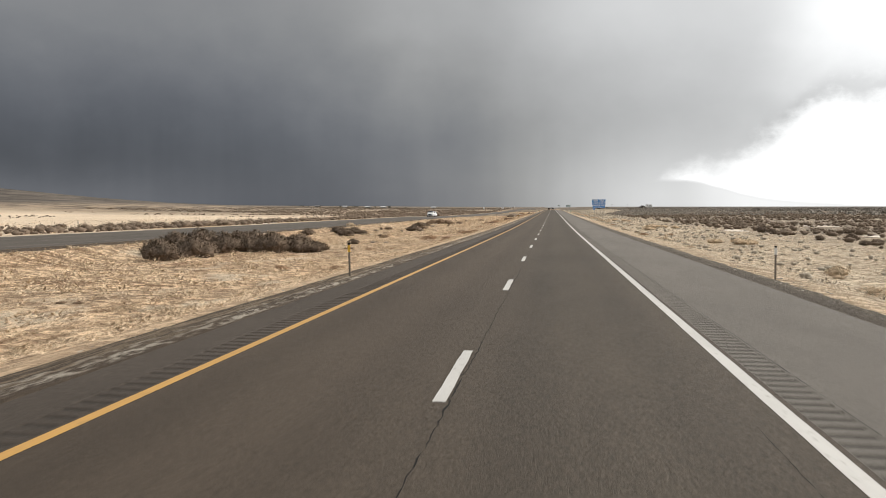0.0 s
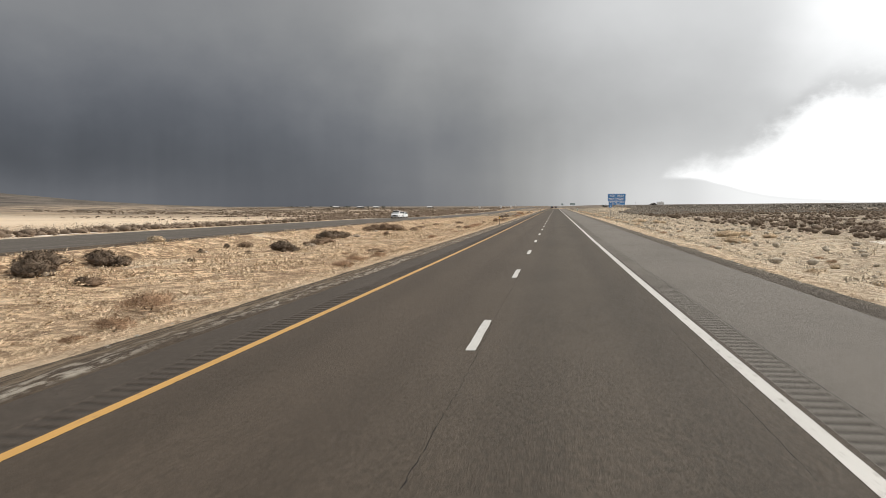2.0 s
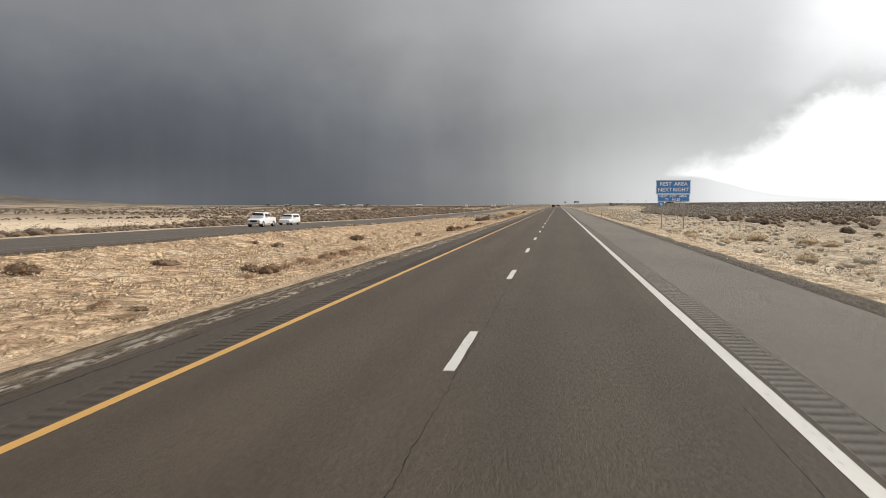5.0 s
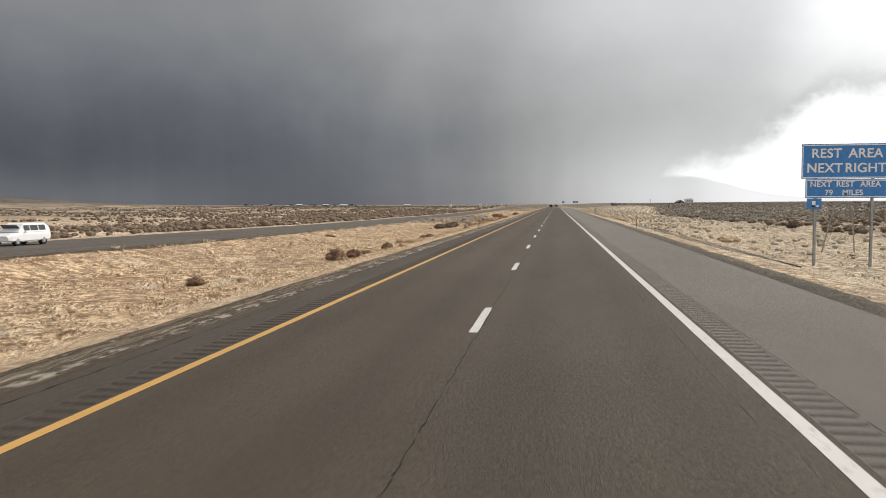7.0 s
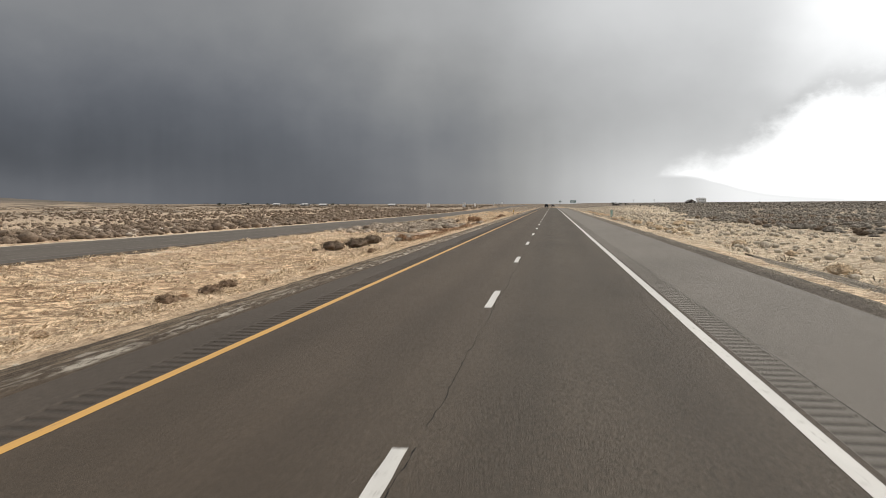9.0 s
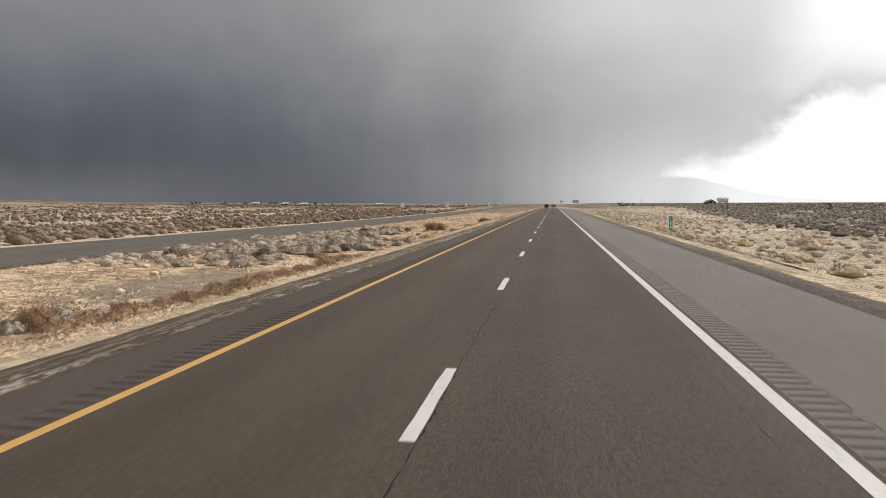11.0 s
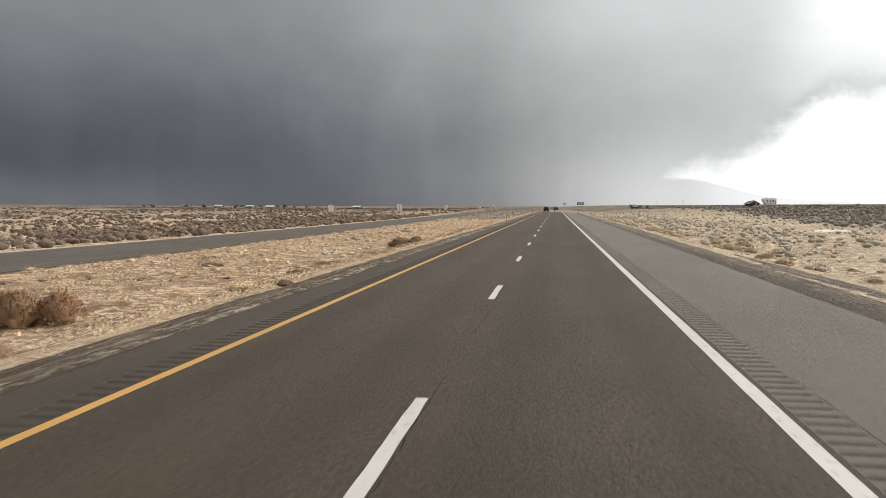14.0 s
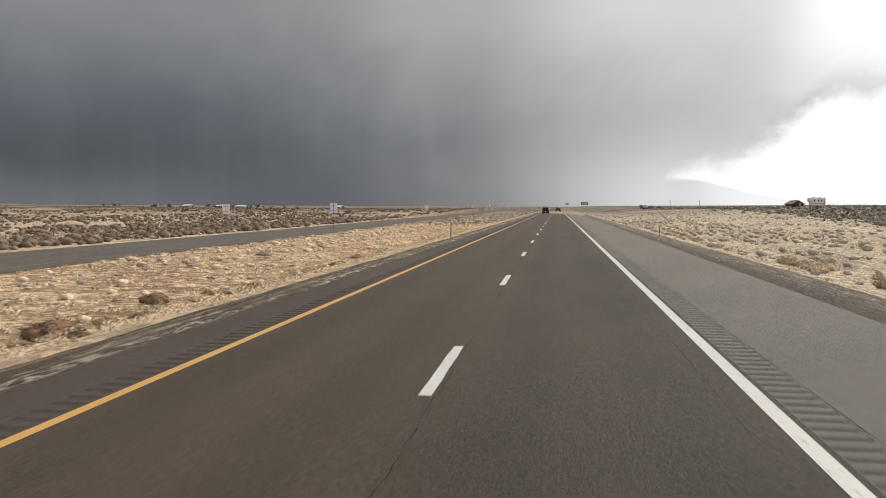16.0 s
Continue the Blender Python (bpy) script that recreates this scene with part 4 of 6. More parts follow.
def mound(cs, rs, sub, gen, k=0.93):
    """The leafy mass of a bush: one skin over its small domes, with soft normals: (m, 3, 6)."""
    bm = bmesh.new()
    bmesh.ops.create_icosphere(bm, subdivisions=sub, radius=1.0)
    u = np.array([q.co[:] for q in bm.verts])
    fs = np.array([[q.index for q in fc.verts] for fc in bm.faces])
    bm.free()
    o = np.array((0, 0, 0.08))
    r = np.full(len(u), 0.35)
    for c, s in zip(cs, rs):
        oc = np.asarray(c) - o
        b = u @ oc
        disc = b * b - (oc @ oc - (k * s[0]) ** 2)
        r = np.where(disc > 0, np.maximum(r, b + np.sqrt(np.maximum(disc, 0))), r)
    p = o + u * (r * gen.normal(1, 0.05, len(u)))[:, None]
    p[:, 2] = np.maximum(p[:, 2], -0.04)
    fs = fs[p[fs][:, :, 2].max(1) > -0.03]
    g = np.cross(p[fs[:, 1]] - p[fs[:, 0]], p[fs[:, 2]] - p[fs[:, 0]])
    nv = np.zeros_like(p)
    for i in range(3):
        np.add.at(nv, fs[:, i], g)
    nv /= np.maximum(np.linalg.norm(nv, axis=1), 1e-9)[:, None]
    return np.concatenate([p, nv], 1)[fs]


KINDS, LITE, TINY = {}, {}, {}


def make_kind(key, count, domes, flat, n, length, width, mat, up=0.5, shell=0.55, core=None, stems=9, lump=0.3, leafy=False, mass=0.0):
    lst = []
    for i in range(count):
        gen = np.random.default_rng(100 + 17 * i + len(key) * 7 + domes)
        cs, rs = cluster(gen, domes + i % 3, flat * gen.uniform(0.85, 1.15), lump)
        leaves = sprigs(cs, rs, n, length, width, gen, up, shell, -0.15, leafy)
        lite = sprigs(cs, rs, int(n * 0.11), length * 1.5, width * 1.7, gen, up, shell, -0.1, leafy)
        third = len(lite) // 3
        lite = np.concatenate([lite[:third], lite[2 * third:]])
        if mass:
            leaves = np.concatenate([leaves, mound(cs, rs, 3, gen, mass)])
            lite = np.concatenate([lite, mound(cs, rs, 1, gen, mass + 0.03)])
            nf = 40 if key == "grey_sage" else 24
            few = sprigs(cs, rs, nf, length * 2.2, width * 2.6, gen, up, shell, 0.1, leafy)
            TINY.setdefault(key, []).append(np.concatenate([few[2 * nf:], few[:nf], mound(cs, rs, 1, gen, mass + 0.05)]))
        elif key == "straw_bunch":
            TINY.setdefault(key, []).append(sprigs(cs, rs, 22, length * 2.2, width * 4.2, gen, 0.5, 0.5, 0.0, False)[22:])
        lst.append((stem_mesh(gen, cs, rs, stems, key + "_wood", core), mesh_tris(key + "_foliage", leaves, mat)))
        LITE.setdefault(key, []).append(lite)
    KINDS[key] = lst


make_kind("dark_sage", 5, 26, 0.80, 1500, 0.135, 0.0150, SAGE_DARK, 0.55, 0.74, None, 9, 0.22, False, 0.70)
make_kind("grey_sage", 5, 14, 0.74, 950, 0.105, 0.034, SAGE_MID, 0.6, 0.85, None, 9, 0.26, True, 0.82)
make_kind("brown_sage", 4, 18, 0.78, 1200, 0.12, 0.015, SAGE_BROWN, 0.6, 0.70, None, 14, 0.24, False, 0.68)
make_kind("pale_sage", 6, 18, 0.70, 1150, 0.135, 0.015, SAGE_GREY, 0.6, 0.78, None, 9, 0.25, False, 0.74)
make_kind("rabbitbrush", 5, 20, 0.72, 1200, 0.16, 0.014, BUNCH, 0.7, 0.6, None, 7, 0.22, False, 0.70)
make_kind("rusty_weed", 4, 16, 0.62, 1500, 0.22, 0.0070, RUST, 0.9, 0.20, None, 3, 0.30)
make_kind("russet_weed", 3, 15, 0.85, 1900, 0.24, 0.0085, RUST_DEEP, 0.8, 0.40, None, 12, 0.36, False, 0.36)
make_kind("tumbleweed", 3, 14, 0.95, 1800, 0.12, 0.010, TUMBLE, 0.3, 0.72, None, 10, 0.34, False, 0.82)
make_kind("straw_bunch", 5, 7, 0.55, 500, 0.15, 0.013, BUNCH, 0.7, 0.3, None, 3, 0.36)

PLANT = {"dark_sage": ("sagebrush", "dark grey-brown sagebrush standing in dry grass", "shrub", "dark sagebrush"),
         "brown_sage": ("sagebrush", "russet-brown half-bare sagebrush standing in dry grass", "shrub", "brown sagebrush"),
         "grey_sage": ("sagebrush", "low grey sagebrush in the field beyond the roadside grass", "shrub", "grey sagebrush"),
         "pale_sage": ("sagebrush", "pale silver-grey sagebrush on straw-coloured ground", "shrub", "pale sagebrush"),
         "rabbitbrush": ("rabbitbrush", "rounded straw-tan rabbitbrush beside the road", "shrub", "rabbitbrush"),
         "rusty_weed": ("dry_weed", "rust-brown dry weed clump in the roadside grass", "weed", "dry weeds"),
         "russet_weed": ("dry_weed", "tall bushy russet-brown dry weed in the median", "weed", "tall dry weeds"),
         "tumbleweed": ("tumbleweed", "round brown tumbleweed lying beside the gravel verge", "tumbleweed", "tumbleweeds"),
         "straw_bunch": ("bunch_grass", "rounded straw-coloured clump of dry bunch grass", "grass clump", "bunch grass")}


def plant(kind, x, y, r, tall=1.0):
    """One bush as a thing of its own."""
    wood, leaves = KINDS[kind][rng.integers(len(KINDS[kind]))]
    name, label, cat, grp = PLANT[kind]
    ob = base(name, 0, 0, 0)
    m = pose(x, y, ground_at(x, y) - 0.02, rng.uniform(-5, 5), rng.uniform(-5, 5), rng.uniform(0, 360))
    ob.matrix_basis = m @ Matrix.Diagonal((r, r * rng.uniform(0.85, 1.15), r * tall, 1))
    tagged(ob, label, cat, grp)
    new("foliage", leaves).parent = ob
    new("woody_base", wood).parent = ob
    return ob


SOWN = []        # kind, across, along, half width, height factor

# across, along and half width of the bushes that stand out
SAGE_BANK = [(-23.1, 37.4, 1.2), (-22.8, 41.3, 1.5), (-25.5, 44.1, 1.45), (-23.1, 46.8, 1.5), (-19.6, 47.7, 1.5), (-21.9, 48.6, 1.4), (-18.3, 49.5, 1.35),
             (-16.8, 49.5, 0.95), (-26.2, 49.7, 1.5), (-23.4, 53.5, 1.5), (-25.7, 55.6, 1.2), (-20.6, 51.8, 1.2), (-22, 61, 1.1), (-24.9, 61.4, 1.1), (-24.8, 40.2, 1.2)]
DARK_SAGE = [(-17.5, 63.4, 0.69), (-26.2, 76.2, 0.96), (-23.8, 83.8, 1.34), (-25.6, 87.2, 1.18), (-24.5, 90.7, 1.27), (-23.4, 90.9, 0.8), (-19.6, 107.1, 1.06), (-22, 126.5, 1.27),
             (-21.9, 129.4, 1.16), (-21.8, 131.8, 1.01), (-18, 314.1, 0.32), (-16.7, 314.8, 1.05), (-25.2, 361.7, 0.87), (-20.2, 107.6, 0.8), (-22.8, 128.6, 1), (-15.8, 319, 1.2),
             (-15.9, 325.5, 1.1)]
BROWN_SAGE = [(-24.3, 111.1, 0.7), (-20.3, 115.2, 0.5), (-20, 117.9, 0.91), (-20.3, 120.7, 0.81), (-24.3, 154.4, 1.08), (-22.9, 158.5, 1.35), (-20.3, 158.5, 0.58), (-21.3, 158.7, 1.16),
              (-18.8, 158.8, 0.68), (-24.8, 160, 1.2), (-24.5, 170.8, 0.96), (-14.3, 174.6, 0.58), (-21.7, 198.6, 0.59), (-24.9, 201.4, 0.44), (-19.1, 214.6, 0.87), (-12.9, 250.4, 0.41), (-13.5, 280.7, 0.49), (-13.4, 284.5, 0.61), (-13.8, 287.2, 0.57), (-13.8, 324.7, 0.32), (-14.7, 401.7, 0.38), 
              (-13.1, 439.7, 0.46), (-8.1, 469.2, 0.23), (-12.4, 478.8, 0.33)]
LOW_BRUSH = [(-15.3, 363.4, 0.75), (-14.4, 362.6, 0.5), (-15.6, 54.5, 0.46), (-18.1, 79.7, 0.7), (-12.2, 106.6, 0.64), (-11.7, 158, 0.21), (-12.1, 160.1, 0.36), (-21.1, 178.6, 0.81), (-15.5, 229.8, 0.31), (-13.4, 253.6, 0.57),
             (-13.9, 409.2, 0.54), (-13.5, 442.3, 0.26), (-13.6, 446.4, 0.61), (-13.4, 447.8, 0.43), (-15.1, 15.5, 0.16), (-14.6, 15.7, 0.2), (-14.8, 22.5, 0.16)]
RUSTY_WEED = [(-11.7, 72.9, 1.0), (-12.5, 357, 0.7), (-13.6, 359.5, 0.75), (-11.5, 355.2, 0.6), (-12.9, 361.5, 0.7),
              (-10.7, 95.3, 0.71), (-13.7, 103.6, 0.29), (-11.6, 130.3, 0.61), (-12.6, 175.1, 0.58), (-12.7, 179.1, 0.8), (-12.7, 183.3, 0.87), (-12.8, 187.5, 0.76),
              (-13, 192.9, 0.84), (-13.4, 267.4, 0.73), 
              (-19.6, 425, 0.66), (-13.3, 486.4, 0.48), (-9, 66.5, 0.6), (-8.6, 85, 0.6), (-8.9, 93.6, 0.55), (-13, 478, 0.5),
              (-12.6, 268.2, 0.6), (-13.1, 332.2, 0.85), (-12.6, 330.4, 0.8), (-12.0, 333.4, 0.8), (-12.3, 337.5, 0.7), (-12.1, 340, 0.75), (-11.9, 343, 0.7), (-11.7, 346, 0.75), (-11.6, 349.2, 0.7),
              (-11.4, 352, 0.6), (-11.2, 331.5, 0.6), (-10.6, 334.5, 0.55), (-11.6, 335.6, 0.6)]
RUSSET_WEED = [(-16.2, 419.8, 0.85), (-15.4, 419.3, 0.8), (-14.5, 420.0, 0.72), (-15.1, 421.2, 0.7), (-14.1, 331.5, 0.6), (-12.9, 334.3, 0.5)]
TUMBLEWEED = [(-13, 173.8, 0.63), (-15.3, 228.7, 0.5), (-13.8, 246.9, 0.84), (-12.8, 248.2, 0.78), (-12.9, 259.6, 0.68), (-11.8, 308.3, 0.52), (-12.6, 466.6, 0.95), (-11.9, 469.3, 0.4),
              (-12.5, 474.6, 0.85), (-14, 482.9, 0.6), (-5.8, 417.2, 0.27)]
PALE_SAGE_A = [(-26.1, 360.1, 0.75), (-24.9, 363.9, 0.68), (-25.5, 365.1, 0.89), (-17.5, 366, 0.74), (-28, 366.9, 0.62), (-23.5, 367.2, 1.23), (-26, 367.5, 0.63), (-24.4, 368.2, 0.96),
               (-15.8, 368.9, 0.94), (-17.3, 369.4, 0.95), (-21.2, 369.7, 0.97), (-18.8, 370, 0.97), (-23.8, 370.5, 0.83), (-14.1, 372.2, 1), (-20.8, 372.7, 1.27), (-16.7, 373.3, 0.86),
               (-15.3, 375.1, 0.48), (-17.1, 375.3, 1.31), (-16.4, 376.4, 0.92), (-27.3, 376.9, 0.95), (-24.3, 377.9, 1.1), (-14.3, 378.1, 0.94), (-15.4, 378.2, 1.13), (-20.5, 378.7, 1.11),
               (-25.9, 379.6, 1), (-17.6, 381.6, 1.14), (-22.1, 384, 0.52), (-23.8, 384.6, 0.54), (-17.6, 385.2, 0.53), (-18.9, 385.5, 0.54)]
PALE_SAGE_B = [(-26.4, 385.8, 0.89), (-14, 385.9, 0.9), (-24.1, 386, 0.89), (-21.3, 388.5, 1.3), (-18.1, 388.6, 0.87), (-23.7, 389.6, 1.06), (-30.4, 390, 0.96), (-22.3, 391.5, 1.29),
               (-17.6, 391.6, 0.78), (-22.2, 393.1, 0.98), (-22.8, 393.9, 1), (-20.8, 394.1, 1), (-18.8, 394.5, 1.25), (-21.5, 395, 0.85), (-26.2, 396.7, 0.89), (-21.4, 397.1, 0.89),
               (-18.6, 402.6, 1.44), (-21.3, 404.6, 0.82), (-22.7, 406.2, 0.64), (-18.7, 407.4, 0.78), (-20.4, 408.2, 0.67), (-20.2, 411.1, 0.91), (-26.2, 412, 1.19), (-22.1, 412.4, 0.75),
               (-20.6, 412.6, 0.75), (-19.4, 413.8, 0.77), (-19.6, 415, 0.96), (-23, 422.5, 1.11), (-21.2, 422.6, 0.93), (-10, 366.4, 0.6), (-9.3, 367.6, 0.75)]
# tan mounds and brush on the other side
TAN_MOUND = [(-24.9, 283.1, 0.9), (-28.7, 104.6, 0.8), (-20.4, 444.5, 1.0), (19.3, 69.9, 1.1), (20.6, 71.5, 0.8), (17.4, 72.5, 0.8), (19.0, 133.6, 1.2), (17.0, 120.8, 1.1), (21.2, 136.0, 0.9), (22.5, 131.0, 0.9), (18.0, 205.1, 1.1), (16.6, 206.5, 0.7),
             (19.7, 197.3, 1.0), (20.8, 195.8, 0.7), (14.9, 259.6, 0.75), (16.2, 262.0, 0.6), (20.5, 372.8, 1.1), (21.9, 374.0, 0.9), (19.0, 366.5, 1.0), (16.4, 452.0, 0.6), (18.2, 470.0, 0.8)]
plant("brown_sage", -18.3, 138.2, 0.38, 2.2)
for px, py, pr in ((-13.7, 332.2, 0.72), (-13.2, 333.4, 0.6), (-14.4, 330.9, 0.5)):
    plant("pale_sage", px, py, pr, 1.25)
for lot, kind, tall, grow in ((SAGE_BANK, "dark_sage", 0.92, 1.15), (DARK_SAGE, "dark_sage", 0.82, 1.0), (BROWN_SAGE, "brown_sage", 0.85, 1.05), (LOW_BRUSH, "brown_sage", 0.5, 1.1),
                              (RUSTY_WEED, "rusty_weed", 0.85, 0.95), (RUSSET_WEED, "russet_weed", 1.45, 1.0), (TUMBLEWEED, "tumbleweed", 0.86, 1.0), (PALE_SAGE_A + PALE_SAGE_B, "pale_sage", 0.92, 0.95), (TAN_MOUND, "rabbitbrush", 0.75, 1.0)):
    for px, py, pr in lot:
        plant(kind, px, py, pr * grow, tall)


def patchy(x, y, scale=0.05, seed=0.0):
    return 0.5 + 0.5 * noise.noise((x * scale, y * scale, seed))


def bare_soil(x, y):
    """A scraped hollow in the median without grass."""
    return ((x + 16.2) / 3.1) ** 2 + ((y - 345.5) / 7.5) ** 2 < 1


def sage_edge(y):
    """Where the sagebrush begins beyond the tan grass, right of the road."""
    return np.interp(y, [0, 420, 540, 660], [29, 31, 46, 62])


def scatter(kind, n, x0, x1, y0, y1, r0, r1, thr=0.0, seed=0.0, scale=0.06, tall=(0.75, 1.1)):
    """Bushes strewn over a stretch, in patches."""
    made = 0
    for i in range(n * 6):
        if made >= n:
            break
        x, y = rng.uniform(x0, x1), rng.uniform(y0, y1)
        near = float(opp_near(y))
        if near - OPP_W - 1.2 < x < near + 1.0 or bare_soil(x, y):
            continue
        if patchy(x, y, scale, seed) < thr or ("sage" in kind and 0 < x < sage_edge(y) + 5 * noise.noise((x * 0.1, y * 0.06, 3))):
            continue
        if any(abs(q[1] - x) < 0.8 * r1 and abs(q[2] - y) < 0.8 * r1 for q in SOWN[-400:]):
            continue
        SOWN.append((kind, x, y, r0 + (r1 - r0) * rng.random() ** 1.6, rng.uniform(*tall)))
        made += 1


# median
scatter("dark_sage", 8, -27, -17, 55, 125, 0.3, 0.5, 0.5, 2)
scatter("pale_sage", 16, -28, -14, 20, 200, 0.25, 0.5, 0.4, 4)
scatter("pale_sage", 150, -29, -16, 354, 386, 0.45, 0.95, 0.34, 6, 0.09, (0.75, 1.0))
scatter("pale_sage", 70, -29.5, -20.5, 386, 425, 0.4, 0.8, 0.34, 6, 0.09, (0.7, 0.95))
scatter("dark_sage", 12, -29, -15, 356, 420, 0.4, 0.9, 0.45, 7, 0.09)
scatter("pale_sage", 80, -31, -19, 480, 660, 0.35, 0.75, 0.33, 8, 0.09, (0.6, 0.9))
scatter("rabbitbrush", 160, -31, -12, 476, 660, 0.3, 0.7, 0.33, 8, 0.09, (0.6, 0.9))
scatter("rabbitbrush", 460, -31, -10, 440, 640, 0.28, 0.62, 0.30, 9, 0.09, (0.5, 0.85))
scatter("straw_bunch", 70, -28, -8.5, 380, 600, 0.25, 0.5, 0.4, 9, 0.09)
scatter("rusty_weed", 40, -16, -8.0, 280, 520, 0.25, 0.5, 0.5, 10)
scatter("straw_bunch", 150, -28, -8.0, -5, 330, 0.25, 0.5, 0.45, 12)
scatter("rusty_weed", 34, -14, -7.6, -5, 280, 0.2, 0.45, 0.5, 13)
scatter("rusty_weed", 26, -11, -7.4, 316, 352, 0.3, 0.65, 0.3, 33)
scatter("brown_sage", 85, -27, -9.5, 398, 510, 0.2, 0.45, 0.40, 34, 0.12, (0.4, 0.65))
# beyond the far carriageway
scatter("dark_sage", 150, -66, -46, 20, 330, 0.5, 1.2, 0.34, 14)
scatter("pale_sage", 120, -76, -47, 320, 640, 0.5, 1.1, 0.28, 15, 0.05)
scatter("dark_sage", 230, -62, -46.5, 320, 680, 0.6, 1.5, 0.26, 16, 0.05)
# right of the road
scatter("rabbitbrush", 150, 13, 30, 440, 620, 0.35, 0.85, 0.34, 26, 0.07)
scatter("rabbitbrush", 130, 12.5, 28, 300, 600, 0.35, 0.8, 0.38, 23, 0.06)
scatter("rabbitbrush", 90, 13, 27, 0, 300, 0.3, 0.75, 0.40, 24, 0.06)
scatter("straw_bunch", 140, 10, 24, 0, 560, 0.25, 0.5, 0.35, 17)
scatter("rusty_weed", 36, 10, 22, 0, 560, 0.25, 0.5, 0.45, 18)
scatter("rabbitbrush", 140, 12, 30, 330, 620, 0.3, 0.7, 0.36, 19)
scatter("dark_sage", 190, 30, 60, 10, 340, 0.5, 1.0, 0.30, 20)
scatter("pale_sage", 60, 27, 56, 10, 340, 0.4, 0.85, 0.35, 25)
scatter("grey_sage", 260, 29, 48, 330, 640, 0.5, 1.05, 0.24, 21, 0.06, (0.7, 1.0))

# the bushes nearest to the road are things; those past them are joined
ROOM = {"brown_sage": 34, "dark_sage": 50, "grey_sage": 50, "pale_sage": 85, "rusty_weed": 110, "straw_bunch": 100, "rabbitbrush": 130}
rest = {}
for kind in ROOM:
    lot = sorted((s for s in SOWN if s[0] == kind), key=lambda s: abs(s[1] - 1.4) + (200 if s[2] > 560 else 0))
    for s in lot[:ROOM[kind]]:
        plant(*s)
    rest[kind] = lot[ROOM[kind]:]


def joined(lot, pool=LITE):
    out = []
    for kind, x, y, r, tall in lot:
        a = pool[kind][rng.integers(len(pool[kind]))] * (r, r, r * tall, 1, 1, 1)
        t = rng.uniform(0, 6.283)
        c, q = math.cos(t), math.sin(t)
        p = np.stack([a[..., 0] * c - a[..., 1] * q, a[..., 0] * q + a[..., 1] * c, a[..., 2]], -1)
        u, w = a[..., 3], a[..., 4]
        nrm = np.stack([u * c - w * q, u * q + w * c, a[..., 5]], -1)
        out.append(np.concatenate([p + (x, y, ground_at(x, y) - 0.02), nrm], -1))
    return out


def tufts(n, x0, x1, y0, y1, lo, hi, width, blades, seed, clear=0.0):
    """Loose grass blades: an array (m, 3, 3) and nothing else."""
    gen = np.random.default_rng(seed)
    x, y = gen.uniform(x0, x1, n), gen.uniform(y0, y1, n)
    near = opp_near(y)
    keep = ((x > near + 0.6) | (x < near - OPP_W - 0.6)) & ~bare_soil(x, y)
    dens = np.array([patchy(a, b, 0.35, 3.3) for a, b in zip(x, y)])
    keep &= ~((((x + 10.5) / 3.5) ** 2 + ((y - 362) / 14) ** 2 < 1) & (gen.random(n) < 0.65))
    keep &= dens > clear + gen.uniform(-0.12, 0.12, n)
    x, y, dens = x[keep], y[keep], dens[keep]
    z = np.array([ground_at(a, b) for a, b in zip(x, y)])
    m = len(x)
    X, Y, Z = (np.repeat(q, blades) for q in (x, y, z))
    k = m * blades
    X = X + gen.normal(0, 0.07, k)
    Y = Y + gen.normal(0, 0.07, k)
    a = gen.uniform(0, 6.283, k)
    ln = gen.uniform(lo, hi, k) * np.repeat(gen.uniform(0.6, 1.3, m), blades)
    lean = gen.uniform(0.75, 1.0, k)
    wid = width * gen.uniform(0.5, 1.4, k)
    p0 = np.stack([X - np.sin(a) * wid, Y + np.cos(a) * wid, Z - 0.02], 1)
    p1 = np.stack([X + np.sin(a) * wid, Y - np.cos(a) * wid, Z - 0.02], 1)
    p2 = np.stack([X + np.cos(a) * ln * lean, Y + np.sin(a) * ln * lean, Z + 0.75 * ln * np.sqrt(1 - (0.95 * lean) ** 2)], 1)
    t = np.stack([p0, p1, p2], 1)
    g = np.cross(p1 - p0, p2 - p0)
    g *= np.where(g[:, 2:] < 0, -1.0, 1.0) / np.maximum(np.linalg.norm(g, axis=1), 1e-9)[:, None]
    return soft(t, 0.8 * g + np.array([0, 0, 0.6]))


grass = np.concatenate(joined(rest["straw_bunch"]) + [
    tufts(15000, -13, -6.25, -6, 330, 0.08, 0.24, 0.010, 7, 1, 0.34),
    tufts(9000, -13, -6.25, 330, 560, 0.08, 0.23, 0.010, 7, 2, 0.38),
    tufts(13000, -29, -12, 0, 330, 0.14, 0.36, 0.022, 6, 3, 0.40),
    tufts(10000, -31, -12, 330, 620, 0.14, 0.34, 0.022, 6, 4, 0.42),
    tufts(13000, 8.4, 15, -4, 560, 0.05, 0.16, 0.009, 7, 5, 0.33),
    tufts(10000, 14, 42, 0, 600, 0.12, 0.30, 0.028, 6, 6, 0.42),
    tufts(9000, -130, -45, 20, 500, 0.16, 0.40, 0.06, 5, 7, 0.42)])
tagged(new("dry_grass", mesh_tris("dry_grass", grass, STRAW)), "straw-coloured dry grass along the roadsides", "grass", kind="stuff")


